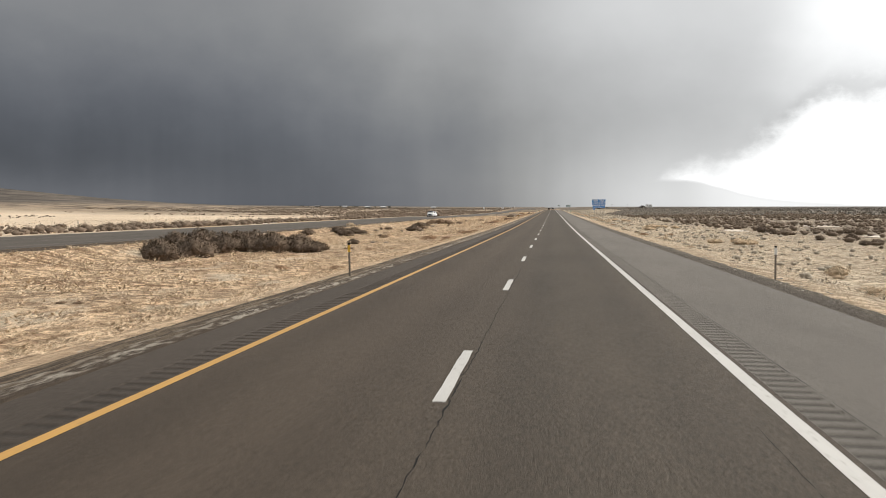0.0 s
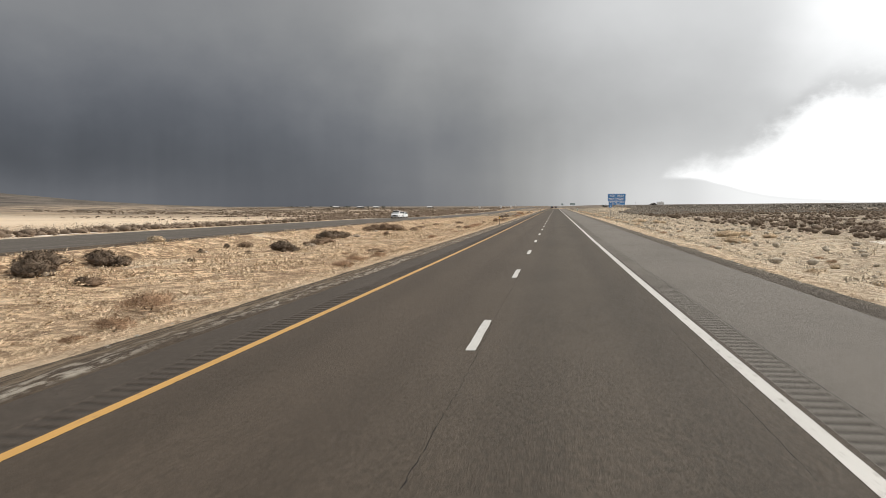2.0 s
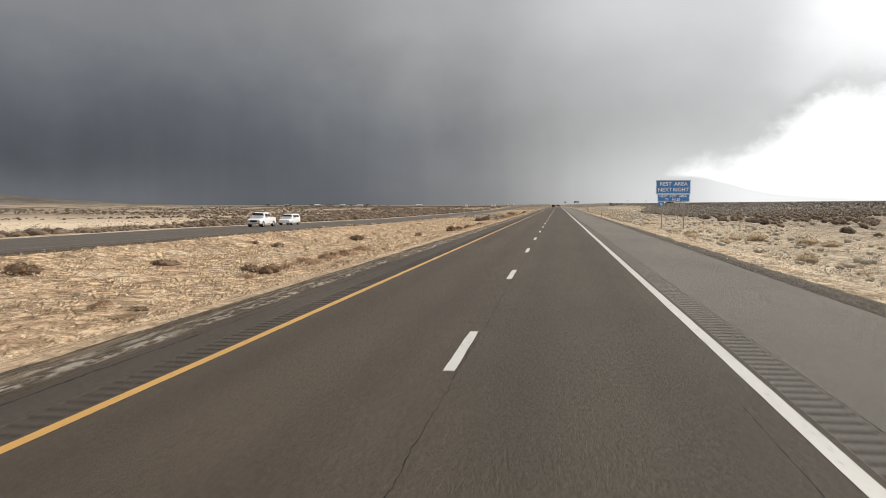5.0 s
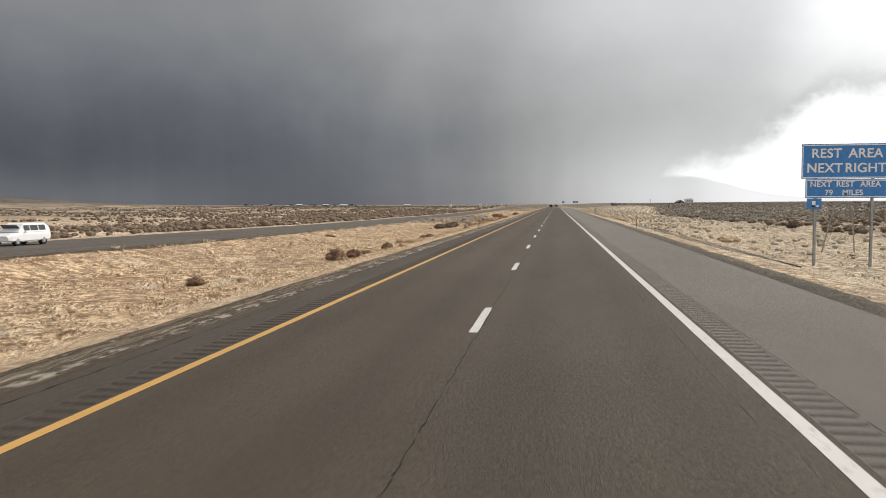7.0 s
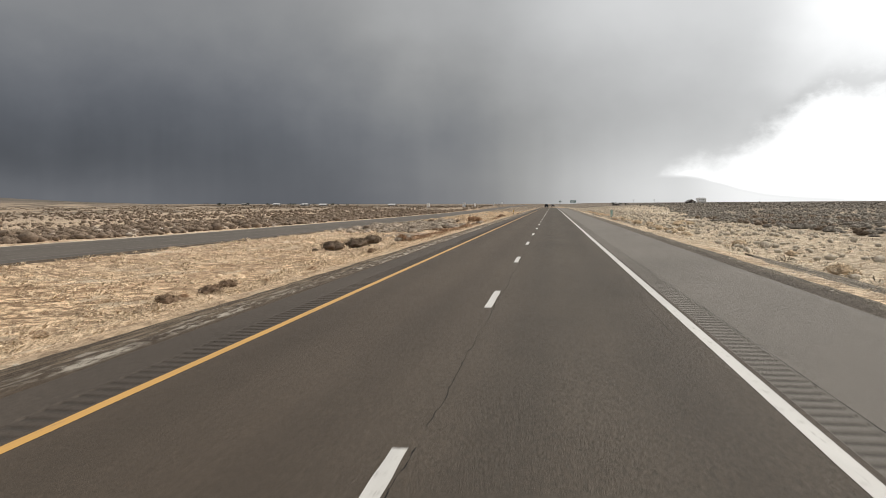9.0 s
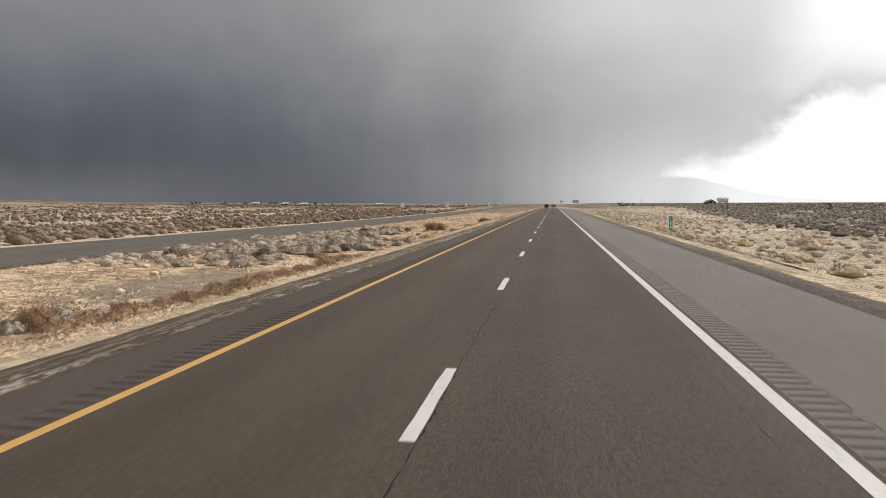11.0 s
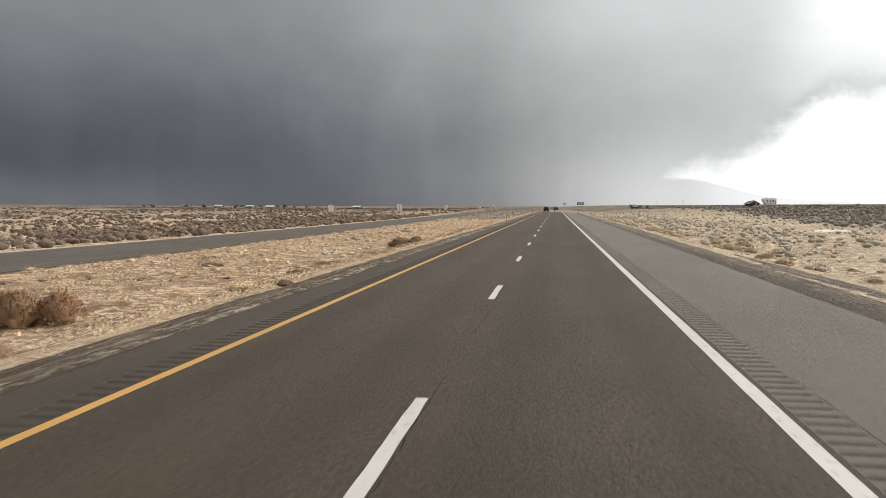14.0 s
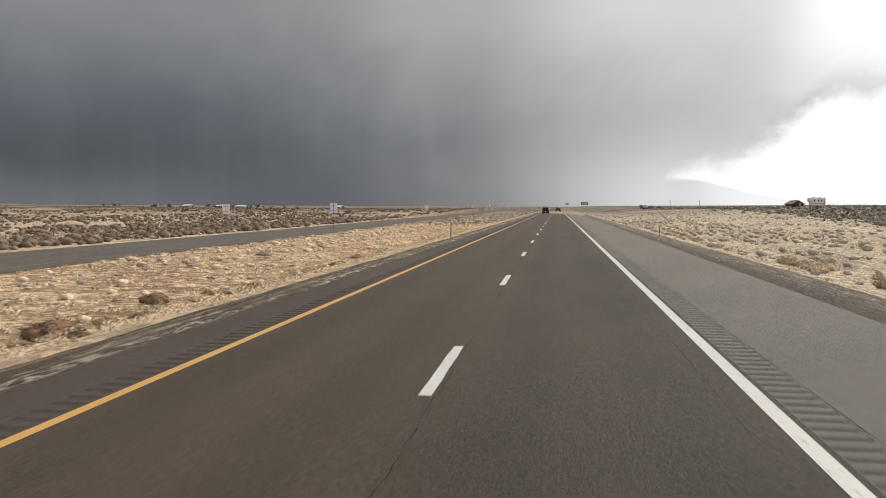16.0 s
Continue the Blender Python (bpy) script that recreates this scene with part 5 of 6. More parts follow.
def far_brush(n, x0, x1, y0, y1, r0, r1, seed, thr, tri=26, scale=0.03, pseed=0.0):
    """Small far bushes, each a spiky low dome of loose triangles."""
    gen = np.random.default_rng(seed)
    x, y = gen.uniform(x0, x1, n), gen.uniform(y0, y1, n)
    near = opp_near(y)
    keep = (x > near + 1) | (x < near - OPP_W - 1.5)
    keep &= np.array([patchy(a, b, scale, pseed) for a, b in zip(x, y)]) > thr
    keep &= (x < 0) | (x > sage_edge(y) + gen.normal(0, 4, n))
    x, y = x[keep], y[keep]
    z = np.array([ground_at(a, b) for a, b in zip(x, y)])
    m = len(x)
    r = r0 + (r1 - r0) * gen.random(m) ** 1.5
    lumps = 4 if tri < 60 else 7
    k = m * tri
    # each bush is a few low lumps; a triangle belongs to one of them
    la = gen.uniform(0, 6.283, (m, lumps))
    lq = gen.uniform(0.1, 0.62, (m, lumps))
    pick = gen.integers(0, lumps, k)
    own = np.repeat(np.arange(m), tri)
    Rr = r[own][:, None]
    C = np.stack([x, y, z], 1)[own]
    C = C + np.stack([np.cos(la[own, pick]) * lq[own, pick], np.sin(la[own, pick]) * lq[own, pick], 0.28 - 0.25 * lq[own, pick]], 1) * Rr
    a = gen.uniform(0, 6.283, k)
    ct = gen.uniform(-0.1, 1.0, k)
    st = np.sqrt(1 - ct ** 2)
    d = np.stack([np.cos(a) * st, np.sin(a) * st, 0.9 * ct], 1)
    p = C + d * Rr * 0.42
    tan_ = gen.normal(0, 1, (k, 3)) + np.array([0, 0, 0.5])
    tan_ -= d * (tan_ * d).sum(1)[:, None]
    tan_ /= np.linalg.norm(tan_, axis=1)[:, None]
    ax = tan_ * 0.85 + d * 0.5 + gen.normal(0, 0.12, (k, 3))
    s = np.cross(ax, d + gen.normal(0, 0.2, (k, 3)))
    s /= np.linalg.norm(s, axis=1)[:, None]
    q = 0.24 * math.sqrt(26 / tri)
    t = np.stack([p - s * Rr * q - ax * Rr * q * 0.85, p + s * Rr * q - ax * Rr * q * 0.85, p + ax * Rr * q * 0.85], 1)
    return soft(t, d + np.array([0, 0, 0.25]) + gen.normal(0, 0.2, (k, 3)))


def brush(kind, n, x0, x1, y0, y1, r0, r1, seed, thr, scale=0.05, pseed=0.0, tall=(0.65, 1.0), pool=TINY):
    """Bushes of the middle distance, strewn in patches: a list of arrays (m, 3, 6)."""
    gen = np.random.default_rng(seed)
    lot = []
    for x, y in zip(gen.uniform(x0, x1, n), gen.uniform(y0, y1, n)):
        near = float(opp_near(y))
        if near - OPP_W - 1.5 < x < near + 1.0 or patchy(x, y, scale, pseed) < thr or ("sage" in kind and 0 < x < sage_edge(y) + 8 * noise.noise((x * 0.07, y * 0.04, 3))):
            continue
        lot.append((kind, x, y, r0 + (r1 - r0) * gen.random() ** 1.5, gen.uniform(*tall)))
    return joined(lot, pool)


dark_far = np.concatenate(
    joined(rest["dark_sage"]) + joined(rest["brown_sage"]) +
    brush("dark_sage", 1900, -70, -46, 10, 340, 0.4, 1.2, 21, 0.36, 0.05, 14) +
    brush("dark_sage", 2900, -92, -46, 300, 700, 0.55, 1.5, 29, 0.40, 0.06, 14) +
    brush("dark_sage", 1300, -160, -88, 380, 800, 0.6, 1.4, 27, 0.40, 0.04, 14) +
    brush("grey_sage", 2500, 29, 110, 10, 440, 0.45, 1.1, 24, 0.42, 0.04, 7, (0.7, 1.1)) +
    brush("dark_sage", 1500, 30, 120, 10, 440, 0.45, 1.1, 37, 0.42, 0.04, 7) +
    [far_brush(1500, -260, -60, 60, 420, 0.4, 1.0, 22, 0.58, 18, 0.015, 5),
     far_brush(5200, -330, -45, 480, 1000, 0.5, 1.2, 23, 0.36, 14, 0.02, 6),
     far_brush(2600, 90, 190, 10, 420, 0.4, 0.9, 36, 0.30, 20, 0.03, 7)])
tagged(new("far_sagebrush", mesh_tris("far_sagebrush", dark_far, SAGE_DARK)), "low dark sagebrush covering the far desert", "brush", kind="stuff")
pale_far = np.concatenate(
    joined(rest["pale_sage"]) +
    brush("pale_sage", 500, -90, -46, 320, 660, 0.35, 0.9, 30, 0.46, 0.06, 3) +
    brush("pale_sage", 400, -130, -70, 320, 760, 0.4, 0.95, 31, 0.46, 0.05, 15) +
    [far_brush(900, -32, -12, 600, 900, 0.4, 0.9, 32, 0.35, 16, 0.05, 9),
     far_brush(800, 16, 60, 600, 900, 0.35, 0.9, 33, 0.40, 20, 0.05, 10)])
grey_far = np.concatenate(
    joined(rest["grey_sage"]) +
    brush("grey_sage", 2400, 30, 74, 330, 680, 0.4, 1.05, 35, 0.47, 0.07, 21, (0.8, 1.2)) +
    brush("grey_sage", 1900, 70, 140, 330, 660, 0.45, 1.1, 28, 0.42, 0.05, 8, (0.8, 1.2)) +
    [far_brush(1300, 55, 220, 600, 800, 0.6, 1.5, 26, 0.22, 24, 0.02, 8),
     far_brush(5200, 28, 260, 600, 1000, 0.5, 1.4, 25, 0.34, 16, 0.02, 8),
     far_brush(7000, 120, 900, 150, 1500, 0.9, 2.2, 39, 0.30, 10, 0.01, 8)])
tagged(new("far_grey_sagebrush", mesh_tris("far_grey_sagebrush", grey_far, SAGE_MID)), "low grey sagebrush with pale gaps between it", "brush", kind="stuff")
tagged(new("far_pale_sagebrush", mesh_tris("far_pale_sagebrush", pale_far, SAGE_GREY)), "low pale grey sagebrush covering the far desert", "brush", kind="stuff")


def split_sides(arrays):
    """Triangles left and right of the road, apart."""
    t = np.concatenate(arrays)
    right = t[:, 0, 0] > 0
    return t[~right], t[right]


tan_left, tan_right = split_sides(
    joined(rest["rabbitbrush"]) + brush("rabbitbrush", 700, -29, -14.5, 60, 620, 0.18, 0.45, 34, 0.50, 0.08, 11) +
    brush("rabbitbrush", 900, 11, 30, 0, 340, 0.2, 0.6, 38, 0.46, 0.08, 12) +
    brush("rabbitbrush", 2600, 11, 64, 330, 760, 0.25, 0.75, 43, 0.40, 0.06, 12))
tagged(new("far_rabbitbrush", mesh_tris("far_rabbitbrush", tan_left, BUNCH)), "low rounded straw-tan rabbitbrush in the median", "brush", kind="stuff")
tagged(new("grey_rabbitbrush", mesh_tris("grey_rabbitbrush", tan_right, BUNCH_BACKLIT)), "low greyish tan rabbitbrush between road and sagebrush", "brush", kind="stuff")
low_left, low_right = split_sides(
    brush("straw_bunch", 3600, -13, -6.9, -4, 520, 0.14, 0.34, 51, 0.40, 0.30, 4, (0.6, 1.1)) +
    brush("straw_bunch", 6400, -29, -12, 0, 340, 0.2, 0.55, 52, 0.42, 0.22, 4, (0.5, 1.0)) +
    brush("straw_bunch", 4000, -31, -12, 320, 600, 0.2, 0.5, 53, 0.44, 0.22, 4, (0.5, 1.0)) +
    brush("straw_bunch", 4200, 9.2, 30, 0, 600, 0.16, 0.5, 54, 0.42, 0.25, 4, (0.5, 1.0)))
tagged(new("bunch_grass_field", mesh_tris("bunch_grass_field", low_left, BUNCH)), "low tufted straw-coloured bunch grass in the median", "grass", kind="stuff")
tagged(new("grey_bunch_grass", mesh_tris("grey_bunch_grass", low_right, BUNCH_BACKLIT)), "low tufted pale grey-tan grass beside the shoulder", "grass", kind="stuff")


def stones(n, x0, x1, y0, y1, lo, hi, seed, zf):
    gen = np.random.default_rng(seed)
    octa = np.array([(1, 0, 0), (0, 1, 0), (-1, 0, 0), (0, -1, 0), (0, 0, 1), (0, 0, -1)], float)
    fc = np.array([(0, 1, 4), (1, 2, 4), (2, 3, 4), (3, 0, 4), (1, 0, 5), (2, 1, 5), (3, 2, 5), (0, 3, 5)])
    out = []
    for i in range(n):
        x, y = gen.uniform(x0, x1), gen.uniform(y0, y1)
        if patchy(x * 2.5, y * 0.5, 0.5, 8.8) < 0.5:
            continue
        s = lo + (hi - lo) * gen.random() ** 3
        v = octa * s * gen.uniform(0.6, 1.3, (6, 3)) * (1, 1.3, 0.55)
        t = gen.uniform(0, 6.283)
        c, q = math.cos(t), math.sin(t)
        v = np.stack([v[:, 0] * c - v[:, 1] * q, v[:, 0] * q + v[:, 1] * c, v[:, 2]], 1) + (x, y, zf(x, y) + s * 0.25)
        out.append(v[fc])
    return np.concatenate(out)


PALE_STONE = leaf_material("pale_roadside_stones", (0.30, 0.27, 0.23), (0.66, 0.61, 0.54), (0.42, 0.37, 0.30))
grit = np.concatenate([stones(9000, -5.8, -4.75, -6, 560, 0.010, 0.042, 41, lambda x, y: -0.028),
                       stones(3500, 7.45, 8.6, 0, 560, 0.012, 0.05, 42, lambda x, y: float(land_z(x, y)) + 0.04)])
tagged(new("loose_stones", mesh_tris("loose_stones", grit, PALE_STONE)), "pale loose stones scattered on the gravel verge", "stones", kind="stuff")

# ---------------------------------------------------------------- vehicles


def hull(sections, name, mat, smooth=True):
    """A closed skin over cross sections: (along, half width low, half width high, z low, z shoulder, z top)."""
    v, f = [], []
    for y, wl, wh, z0, z1, z2 in sections:
        ring = [(-wl * 0.94, z0), (-wl, z0 + 0.08), (-wl, z1), (-wh, z2 - 0.04), (-wh * 0.9, z2),
                (wh * 0.9, z2), (wh, z2 - 0.04), (wl, z1), (wl, z0 + 0.08), (wl * 0.94, z0)]
        v += [(x, y, z) for x, z in ring]
    n = 10
    for i in range(len(sections) - 1):
        for k in range(n):
            a, b = i * n + k, i * n + (k + 1) % n
            f.append((a, b, b + n, a + n))
    f.append(tuple(range(n - 1, -1, -1)))
    f.append(tuple(range((len(sections) - 1) * n, len(sections) * n)))
    return mesh_from(name, v, f, mat, smooth=False)


def wheel(parent, x, y, r=0.37, w=0.24):
    s = 1 if x > 0 else -1
    rot = pose(0, 0, 0, 0, 90)
    t = part("wheel", join(tube(r, r, -w / 2, w / 2, (0, 0), 20, rot)), RUBBER, parent, smooth=False)
    t.location = (x, y, r)
    part("rim", join(tube(r * 0.6, r * 0.55, 0, 0.02, (0, 0), 14, pose(0, 0, 0, 0, 90 * s)), ), STEEL, t).location = (s * w / 2, 0, 0)
    return t


def pickup(x, y, z, turn, paint_mat, label):
    """A crew-cab pickup; its nose points along +y."""
    ob = base("pickup_truck", x, y, z, turn)
    L = 2.75
    body = part("body", hull([(-L, 0.88, 0.86, 0.52, 0.85, 1.08), (-L + 0.12, 0.95, 0.93, 0.42, 0.9, 1.14), (-0.75, 0.96, 0.94, 0.36, 0.92, 1.16),
                              (1.15, 0.96, 0.93, 0.36, 0.92, 1.16), (2.35, 0.95, 0.88, 0.38, 0.86, 1.06), (L, 0.86, 0.78, 0.44, 0.74, 0.92)], "body", paint_mat), None, ob)
    part("bed_floor", box(1.62, 1.75, 0.02, (0, -1.72, 1.165)), RUBBER, body, "dark open truck bed")
    for s in (-1, 1):
        part("bed_rail", box(0.12, 1.9, 0.10, (s * 0.88, -1.75, 1.19), 0.03), paint_mat, body)
    part("tailgate", box(1.7, 0.08, 0.55, (0, -L - 0.02, 0.95), 0.02), paint_mat, body)
    part("cab", hull([(-0.80, 0.90, 0.78, 1.12, 1.2, 1.70), (-0.55, 0.91, 0.76, 1.12, 1.22, 1.84), (0.45, 0.91, 0.76, 1.12, 1.22, 1.86),
                      (0.75, 0.91, 0.76, 1.12, 1.2, 1.78), (1.45, 0.90, 0.84, 1.10, 1.13, 1.18)], "cab", paint_mat), None, ob)
    ws = part("windscreen", box(1.42, 0.02, 0.78, (0, 0, 0), 0.01), GLASS_DARK, ob, "dark windscreen")
    ws.matrix_basis = pose(0, 1.12, 1.52, -48)
    part("rear_window", box(1.30, 0.02, 0.40, (0, -0.80, 1.48), 0.01), GLASS_DARK, ob)
    for s in (-1, 1):
        for yy, ln in ((-0.32, 0.72), (0.50, 0.78)):
            p = part("side_window", box(0.02, ln, 0.40, (0, 0, 0), 0.01), GLASS_DARK, ob)
            p.matrix_basis = pose(s * 0.862, yy, 1.50, 0, -s * 13)
        part("headlight", box(0.34, 0.06, 0.20, (s * 0.66, L - 0.03, 0.78), 0.03), LAMP_CLEAR, ob, "clear headlight")
        part("tail_light", box(0.14, 0.06, 0.36, (s * 0.84, -L - 0.02, 0.92), 0.02), LAMP_RED, ob, "red tail light")
        part("mirror", box(0.18, 0.10, 0.20, (s * 1.05, 0.98, 1.25), 0.04), paint_mat, ob)
        for yy in (-1.75, 1.78):
            wheel(ob, s * 0.84, yy, 0.39)
    part("grille", box(0.92, 0.05, 0.26, (0, L, 0.76), 0.02), RUBBER, ob, "dark grille")
    part("bumper", box(1.78, 0.16, 0.20, (0, L + 0.03, 0.50), 0.05), STEEL, ob)
    part("bumper", box(1.74, 0.14, 0.18, (0, -L - 0.08, 0.52), 0.05), STEEL, ob)
    return tagged(ob, label, "pickup truck")


def suv(x, y, z, turn, paint_mat, label, tall=1.0, name="suv", cat="car"):
    """A boxy car; its nose points along +y."""
    ob = base(name, x, y, z, turn)
    h = tall
    part("body", hull([(-2.30, 0.86, 0.84, 0.42, 0.75, 0.98 * h), (-2.15, 0.93, 0.90, 0.34, 0.8, 1.02 * h), (1.1, 0.94, 0.91, 0.30, 0.82, 1.02 * h),
                       (2.0, 0.92, 0.84, 0.32, 0.74, 0.94 * h), (2.35, 0.82, 0.72, 0.38, 0.62, 0.78 * h)], "body", paint_mat), None, ob)
    part("cabin", hull([(-2.22, 0.88, 0.74, 0.96 * h, 1.05 * h, 1.45 * h), (-1.85, 0.89, 0.72, 0.96 * h, 1.05 * h, 1.72 * h), (0.2, 0.89, 0.72, 0.96 * h, 1.05 * h, 1.74 * h),
                        (0.55, 0.89, 0.72, 0.96 * h, 1.04 * h, 1.66 * h), (1.25, 0.88, 0.82, 0.95 * h, 0.99 * h, 1.03 * h)], "cabin", paint_mat), None, ob)
    rw = part("rear_window", box(1.30, 0.02, 0.42 * h, (0, 0, 0), 0.01), GLASS_DARK, ob, "dark rear window")
    rw.matrix_basis = pose(0, -2.10, 1.36 * h, 22)
    fw = part("windscreen", box(1.36, 0.02, 0.80 * h, (0, 0, 0), 0.01), GLASS_DARK, ob)
    fw.matrix_basis = pose(0, 0.93, 1.34 * h, -49)
    for s in (-1, 1):
        for yy, ln in ((-1.35, 0.75), (-0.45, 0.85), (0.35, 0.6)):
            p = part("side_window", box(0.02, ln, 0.42 * h, (0, 0, 0), 0.01), GLASS_DARK, ob)
            p.matrix_basis = pose(s * 0.822, yy, 1.36 * h, 0, -s * 14)
        part("tail_light", box(0.16, 0.05, 0.28, (s * 0.76, -2.30, 0.88 * h), 0.02), LAMP_RED, ob, "red tail light")
        part("headlight", box(0.30, 0.05, 0.14, (s * 0.62, 2.32, 0.66 * h), 0.02), LAMP_CLEAR, ob)
        part("mirror", box(0.16, 0.09, 0.14, (s * 1.0, 0.72, 1.06 * h), 0.03), paint_mat, ob)
        for yy in (-1.42, 1.45):
            wheel(ob, s * 0.80, yy, 0.36)
    part("bumper", box(1.70, 0.12, 0.24, (0, -2.34, 0.50), 0.05), RUBBER, ob, "dark rear bumper")
    part("number_plate", box(0.31, 0.012, 0.16, (0, -2.405, 0.62)), SIGN_WHITE, ob)
    return tagged(ob, label, cat)


suv(-1.75, 672, 0.0, 0, CAR_BLACK, "black sport utility vehicle in the passing lane", 1.05)
suv(1.75, 742, 0.0, 0, CAR_GREY, "dark grey car ahead in the driving lane", 0.94, "car")
pickup(-36.4, 232, float(opp_z(232)), 180, CAR_WHITE, "white crew-cab pickup truck on the far carriageway")
suv(-38.0, 247, float(opp_z(247)), 180, CAR_WHITE, "white car on the far carriageway", 0.95, "car")

# ---------------------------------------------------------------- far buildings, poles and trees


def gable(w, d, h, rise):
    v = [(-w / 2, -d / 2, h), (w / 2, -d / 2, h), (w / 2, d / 2, h), (-w / 2, d / 2, h), (0, -d / 2, h + rise), (0, d / 2, h + rise)]
    return v


def house(x, y, w, d, h, rise, turn, wall, roof, label, name="house"):
    z = ground_at(x, y)
    ob = base(name, x, y, z - 0.2, turn)
    g = gable(w, d, h, rise)
    walls = [(-w / 2, -d / 2, -0.4), (w / 2, -d / 2, -0.4), (w / 2, d / 2, -0.4), (-w / 2, d / 2, -0.4)] + g
    part("wall", mesh_from("wall", walls, [(0, 1, 5, 8, 4), (2, 3, 7, 9, 6), (1, 2, 6, 5), (3, 0, 4, 7)], wall), None, ob)
    o, t = 0.45, 0.16
    k = rise / (w / 2)
    rv, rf = [], []
    for s in (-1, 1):
        b0 = len(rv)
        for yy in (-d / 2 - o, d / 2 + o):
            rv += [(0, yy, h + rise + 0.02), (s * (w / 2 + o), yy, h - k * o + 0.02), (s * (w / 2 + o), yy, h - k * o + t), (0, yy, h + rise + t + 0.02)]
        rf += [(b0, b0 + 1, b0 + 2, b0 + 3), (b0 + 7, b0 + 6, b0 + 5, b0 + 4)] + [(b0 + a, b0 + (a + 1) % 4, b0 + 4 + (a + 1) % 4, b0 + 4 + a) for a in range(4)]
    part("roof", mesh_from("roof", rv, rf, roof), None, ob)
    for i in range(3):
        part("window", box(1.0, 0.06, 1.0, (-w / 3 + i * w / 3, -d / 2 - 0.01, h * 0.55), 0.02), GLASS_DARK, ob)
    part("door", box(0.95, 0.06, 2.0, (w / 6, -d / 2 - 0.015, 0.95), 0.02), WALL_PALE if wall is WALL_DARK else WALL_DARK, ob)
    part("chimney", box(0.6, 0.6, 1.4, (w / 4, d / 5, h + rise * 0.7), 0.02), ROOF_GREY, ob)
    return tagged(ob, label, "house")


def camper(x, y, turn):
    z = ground_at(x, y)
    ob = base("travel_trailer", x, y, z, turn)
    ob.scale = (0.56, 0.9, 1.0)
    part("body", box(9.0, 2.5, 2.75, (0, 0, 2.05), 0.18), CAR_WHITE, ob, "white boxy body")
    part("nose", box(1.6, 2.4, 1.5, (-4.9, 0, 2.6), 0.25), CAR_WHITE, ob)
    for dx in (-2.9, -0.4, 1.6):
        part("window", box(1.0, 0.04, 0.7, (dx, -1.26, 2.35), 0.02), GLASS_DARK, ob)
    part("door", box(0.7, 0.04, 1.8, (3.4, -1.26, 1.75), 0.02), WALL_PALE, ob)
    part("stripe", box(8.4, 0.03, 0.22, (0, -1.262, 1.45)), ROOF_GREY, ob)
    for dx in (-2.5, 1.5):
        part("roof_vent", box(0.8, 0.7, 0.28, (dx, 0, 3.54), 0.05), WALL_PALE, ob)
    for dx in (0.6, 1.5):
        for s in (-1, 1):
            part("wheel", tube(0.36, 0.36, -0.12, 0.12, (0, 0), 14, pose(dx, s * 1.12, 0.36, 90)), RUBBER, ob)
    return tagged(ob, "white travel trailer parked among the sagebrush", "travel trailer")


def utility_pole(x, y, h=10.5):
    z = ground_at(x, y)
    ob = base("utility_pole", x, y, z, 8)
    part("pole", tube(0.14, 0.09, -0.5, h, (0, 0), 8), WOOD_POLE, ob)
    part("crossarm", box(1.5, 0.1, 0.10, (0, 0.1, h - 0.5), 0.01), WOOD_POLE, ob)
    for dx in (-0.65, 0, 0.65):
        part("insulator", tube(0.05, 0.04, h - 0.54, h - 0.34, (dx, 0.1), 6), SIGN_WHITE, ob)
    return tagged(ob, "far weathered wooden utility pole with a crossarm", "utility pole", "utility poles")


def bare_tree(x, y, h, seed, leafy=False):
    """A far tree: tapered trunk, limbs, and a ragged crown of twigs or dark foliage."""
    gen = np.random.default_rng(seed)
    ob = base("tree", x, y, ground_at(x, y), 0)
    v, f = [], []

    def limb(a, b, r0, r1):
        s = len(v)
        for q, r in ((a, r0), (b, r1)):
            for k in range(5):
                t = k * 2 * math.pi / 5
                v.append((q[0] + r * math.cos(t), q[1] + r * math.sin(t), q[2]))
        f.extend([(s + k, s + (k + 1) % 5, s + 5 + (k + 1) % 5, s + 5 + k) for k in range(5)])

    top = np.array((gen.normal(0, 0.1), gen.normal(0, 0.1), h * 0.55))
    limb(np.array((0, 0, -0.3)), top, 0.03 * h, 0.015 * h)
    tips = []
    for i in range(9):
        s = top * gen.uniform(0.45, 1.0)
        e = s + np.array((gen.normal(0, 0.17), gen.normal(0, 0.17), gen.uniform(0.14, 0.42))) * h
        limb(s, e, 0.012 * h, 0.004 * h)
        tips.append(e)
    part("trunk", mesh_from("trunk", v, f, BARK), None, ob)
    if leafy:
        cs = [(gen.normal(0, 0.30) * h, gen.normal(0, 0.30) * h, h * q) for q in np.linspace(0.2, 0.75, 10)]
        rs = [(0.34 * h * (1.05 - q * 0.5),) * 3 for q in np.linspace(0.1, 1, 10)]
    else:
        cs = [tuple(0.6 * t + 0.4 * top) for t in tips]
        rs = [(0.20 * h,) * 3 for _ in tips]
    cr = sprigs(cs, rs, 420 if leafy else 240, 0.10 * h, (0.03 if leafy else 0.006) * h, gen, 0.4, 0.0)
    part("crown", mesh_tris("crown", cr, EVERGREEN if leafy else BARK), None, ob)
    return tagged(ob, "far dark evergreen tree beside houses" if leafy else "far bare leafless tree", "tree", "far trees")


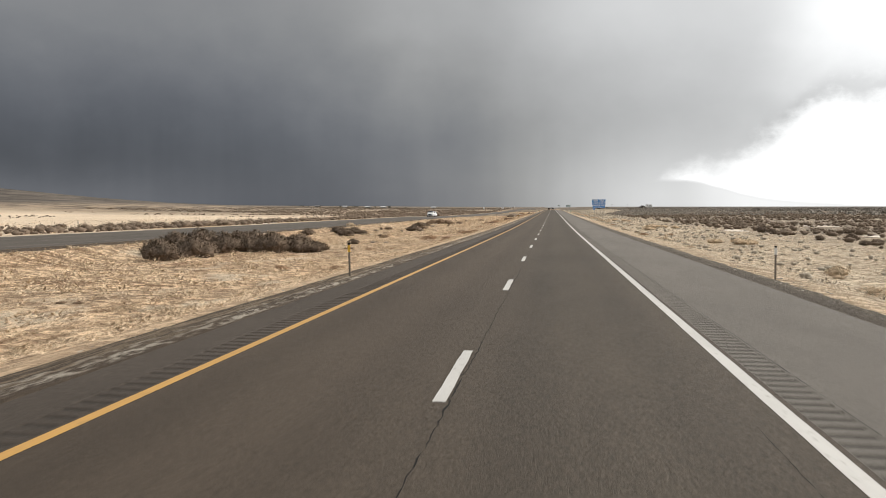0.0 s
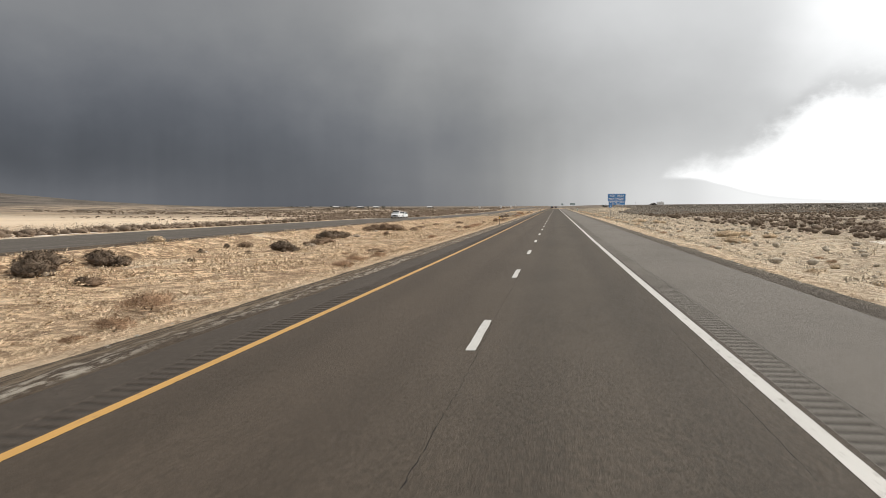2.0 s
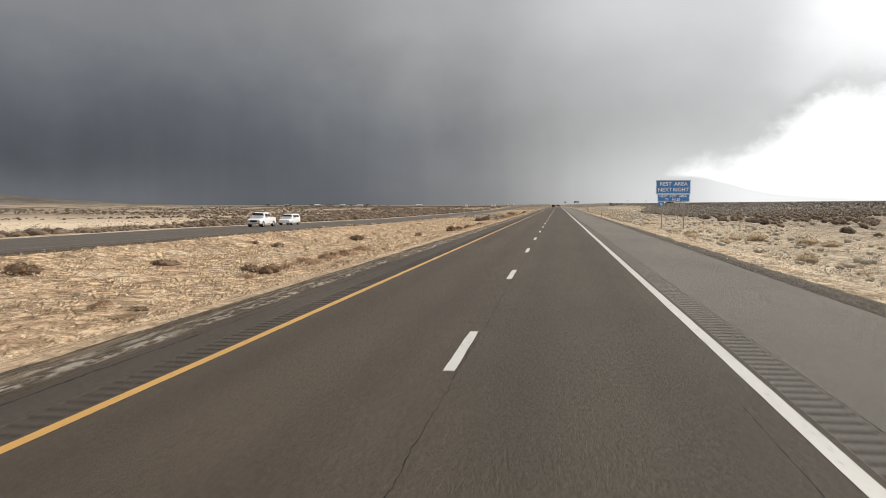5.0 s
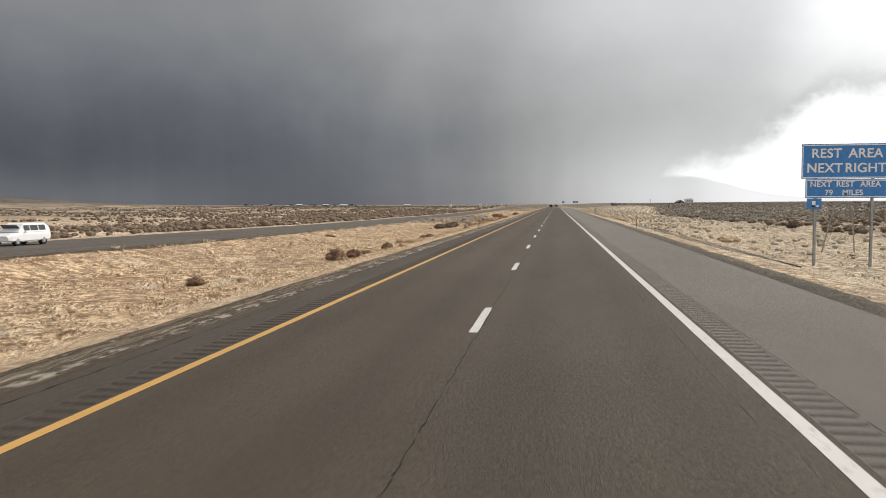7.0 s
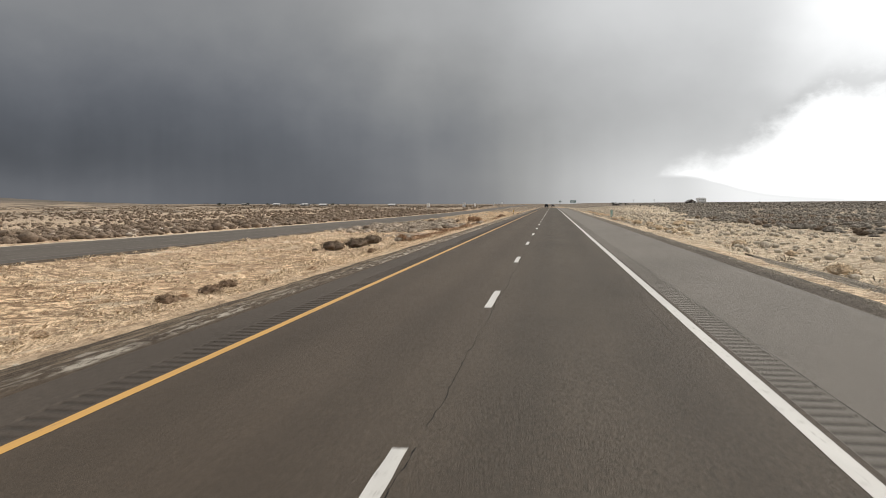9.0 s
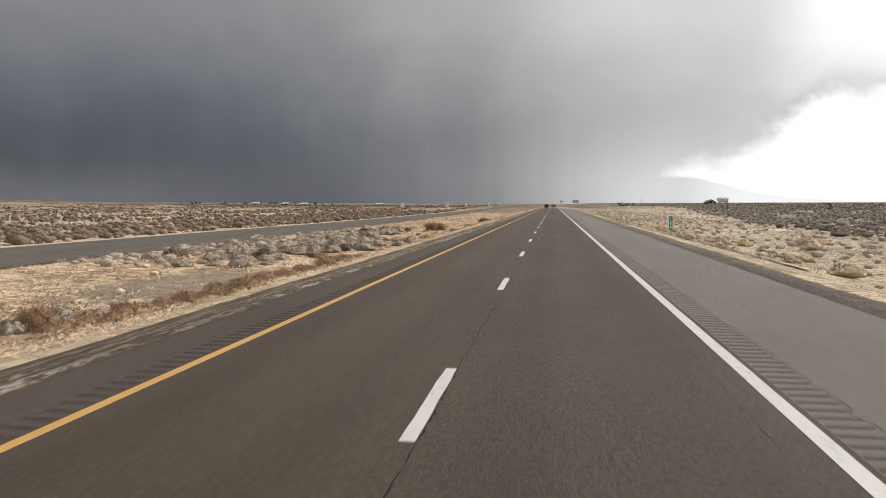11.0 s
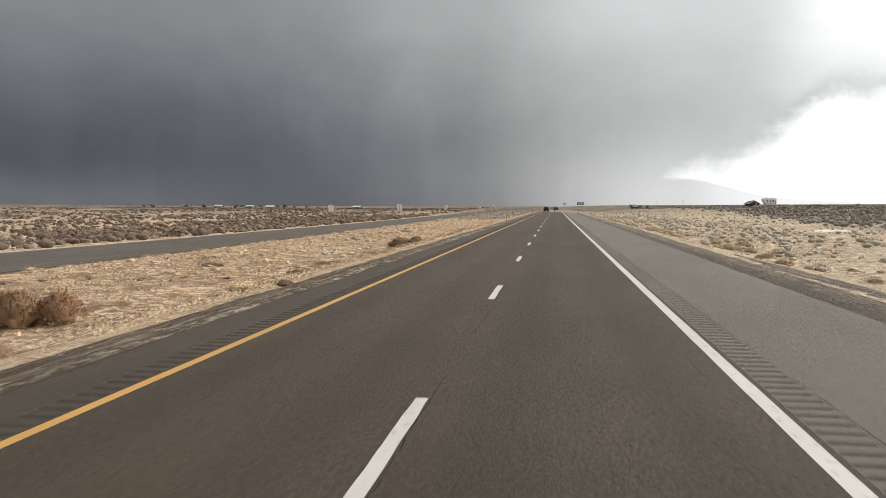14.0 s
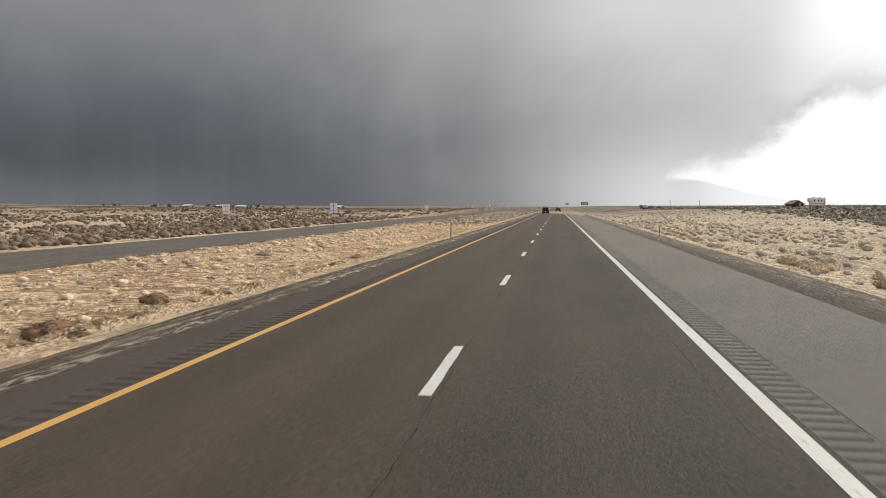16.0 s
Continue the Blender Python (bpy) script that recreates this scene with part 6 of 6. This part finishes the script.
house(86.0, 750, 4.2, 5, 1.5, 1.1, 12, WALL_DARK, ROOF_GREY, "dark house with a grey gable roof beyond the sagebrush")
camper(91.2, 742, 14)
house(62, 1010, 5, 5, 1.4, 0.8, 60, WALL_DARK, ROOF_GREY, "far dark low house with a grey roof")
for tx, ty in ((74.7, 980), (94.0, 985)):
    utility_pole(tx, ty, 5.8)
for i, (tx, ty, th) in enumerate(((58, 990, 3.4), (66, 1015, 3.0), (69, 990, 2.6))):
    bare_tree(tx, ty, th, 50 + i, True)
for hx, hy, w, r, lab in ((-238, 985, 16, ROOF_PALE, "far white farm building with a pale metal roof"), (-276, 1010, 13, ROOF_PALE, "far off-white house with a pale roof"),
                          (-212, 960, 14, ROOF_PALE, "far long white shed with a metal roof"), (-330, 1060, 14, ROOF_GREY, "far off-white house with a grey roof"),
                          (-150, 980, 12, ROOF_PALE, "far small white building with a pale roof")):
    house(hx, hy, w * 0.5, 6, 1.6, 0.9, 78 + (hx % 17), WALL_PALE, r, lab)
rt = random.Random(9)
for i in range(30):
    bare_tree(rt.choice((-330, -272, -246, -222, -205)) + rt.gauss(0, 9), 985 + rt.uniform(-20, 60), rt.uniform(1.6, 3.2), 70 + i, rt.random() < 0.75)


def snow_patch(x, y, rx, ry, seed):
    """A thin drift of snow or alkali with an irregular edge."""
    n, v, f = 22, [(x, y, ground_at(x, y) + 0.10)], []
    for ring in (0.55, 1.0):
        for k in range(n):
            a = 2 * math.pi * k / n
            q = ring * (1 + 0.45 * noise.noise((math.cos(a) * 1.7, math.sin(a) * 1.7, seed)))
            px, py = x + rx * q * math.cos(a), y + ry * q * math.sin(a)
            v.append((px, py, ground_at(px, py) + (0.085 if ring < 1 else -0.03)))
    f += [(0, 1 + k, 1 + (k + 1) % n) for k in range(n)]
    f += [(1 + k, 1 + n + k, 1 + n + (k + 1) % n, 1 + (k + 1) % n) for k in range(n)]
    return mesh_from("snow_patch", v, f, SNOW, smooth=True)


for i, (sx, sy, rx, ry) in enumerate(((-47.5, 120, 1.5, 9), (-50, 176, 2.2, 14), (-52, 206, 2.6, 13), (-64, 252, 6, 15), (-58, 229, 4, 10), (34, 60, 2, 3), (42, 95, 2.5, 4), (30, 120, 2, 4),
                                      (52, 150, 4, 5), (38, 205, 2.5, 5), (28, 410, 2, 4), (44, 430, 3, 5), (36, 500, 3, 4), (-70, 380, 4, 9), (-58, 470, 3, 8))):
    tagged(new("snow_patch", snow_patch(sx, sy, rx, ry, i * 1.7)), "thin pale drift of wind-blown snow between the bushes", "snow patch", "snow patches")


def settle():
    """Lay the first, gently falling stretch under everything that stands on it."""
    done = set()
    for ob in scene.objects:
        if ob.type not in ("MESH", "EMPTY"):
            continue
        held, up = False, ob.parent
        while up is not None:
            held = held or up.type == "EMPTY" or up.matrix_basis.translation.length > 1e-4
            up = up.parent
        at = ob.matrix_basis.translation
        if held:
            continue
        if ob.type == "EMPTY" or at.length > 1e-4:
            ob.location.z += sag(at.y)
        elif ob.data.name not in done:
            done.add(ob.data.name)
            n = len(ob.data.vertices)
            co = np.empty(3 * n, dtype=np.float32)
            ob.data.vertices.foreach_get("co", co)
            co = co.reshape(-1, 3)
            y = co[:, 1]
            co[:, 2] += np.where(y >= 115, 0.0, np.where(y <= 40, 0.0056 * (40 - y) + 0.21, 0.0056 * (115 - y) ** 2 / 150))
            ob.data.vertices.foreach_set("co", co.ravel())
            ob.data.update()


settle()
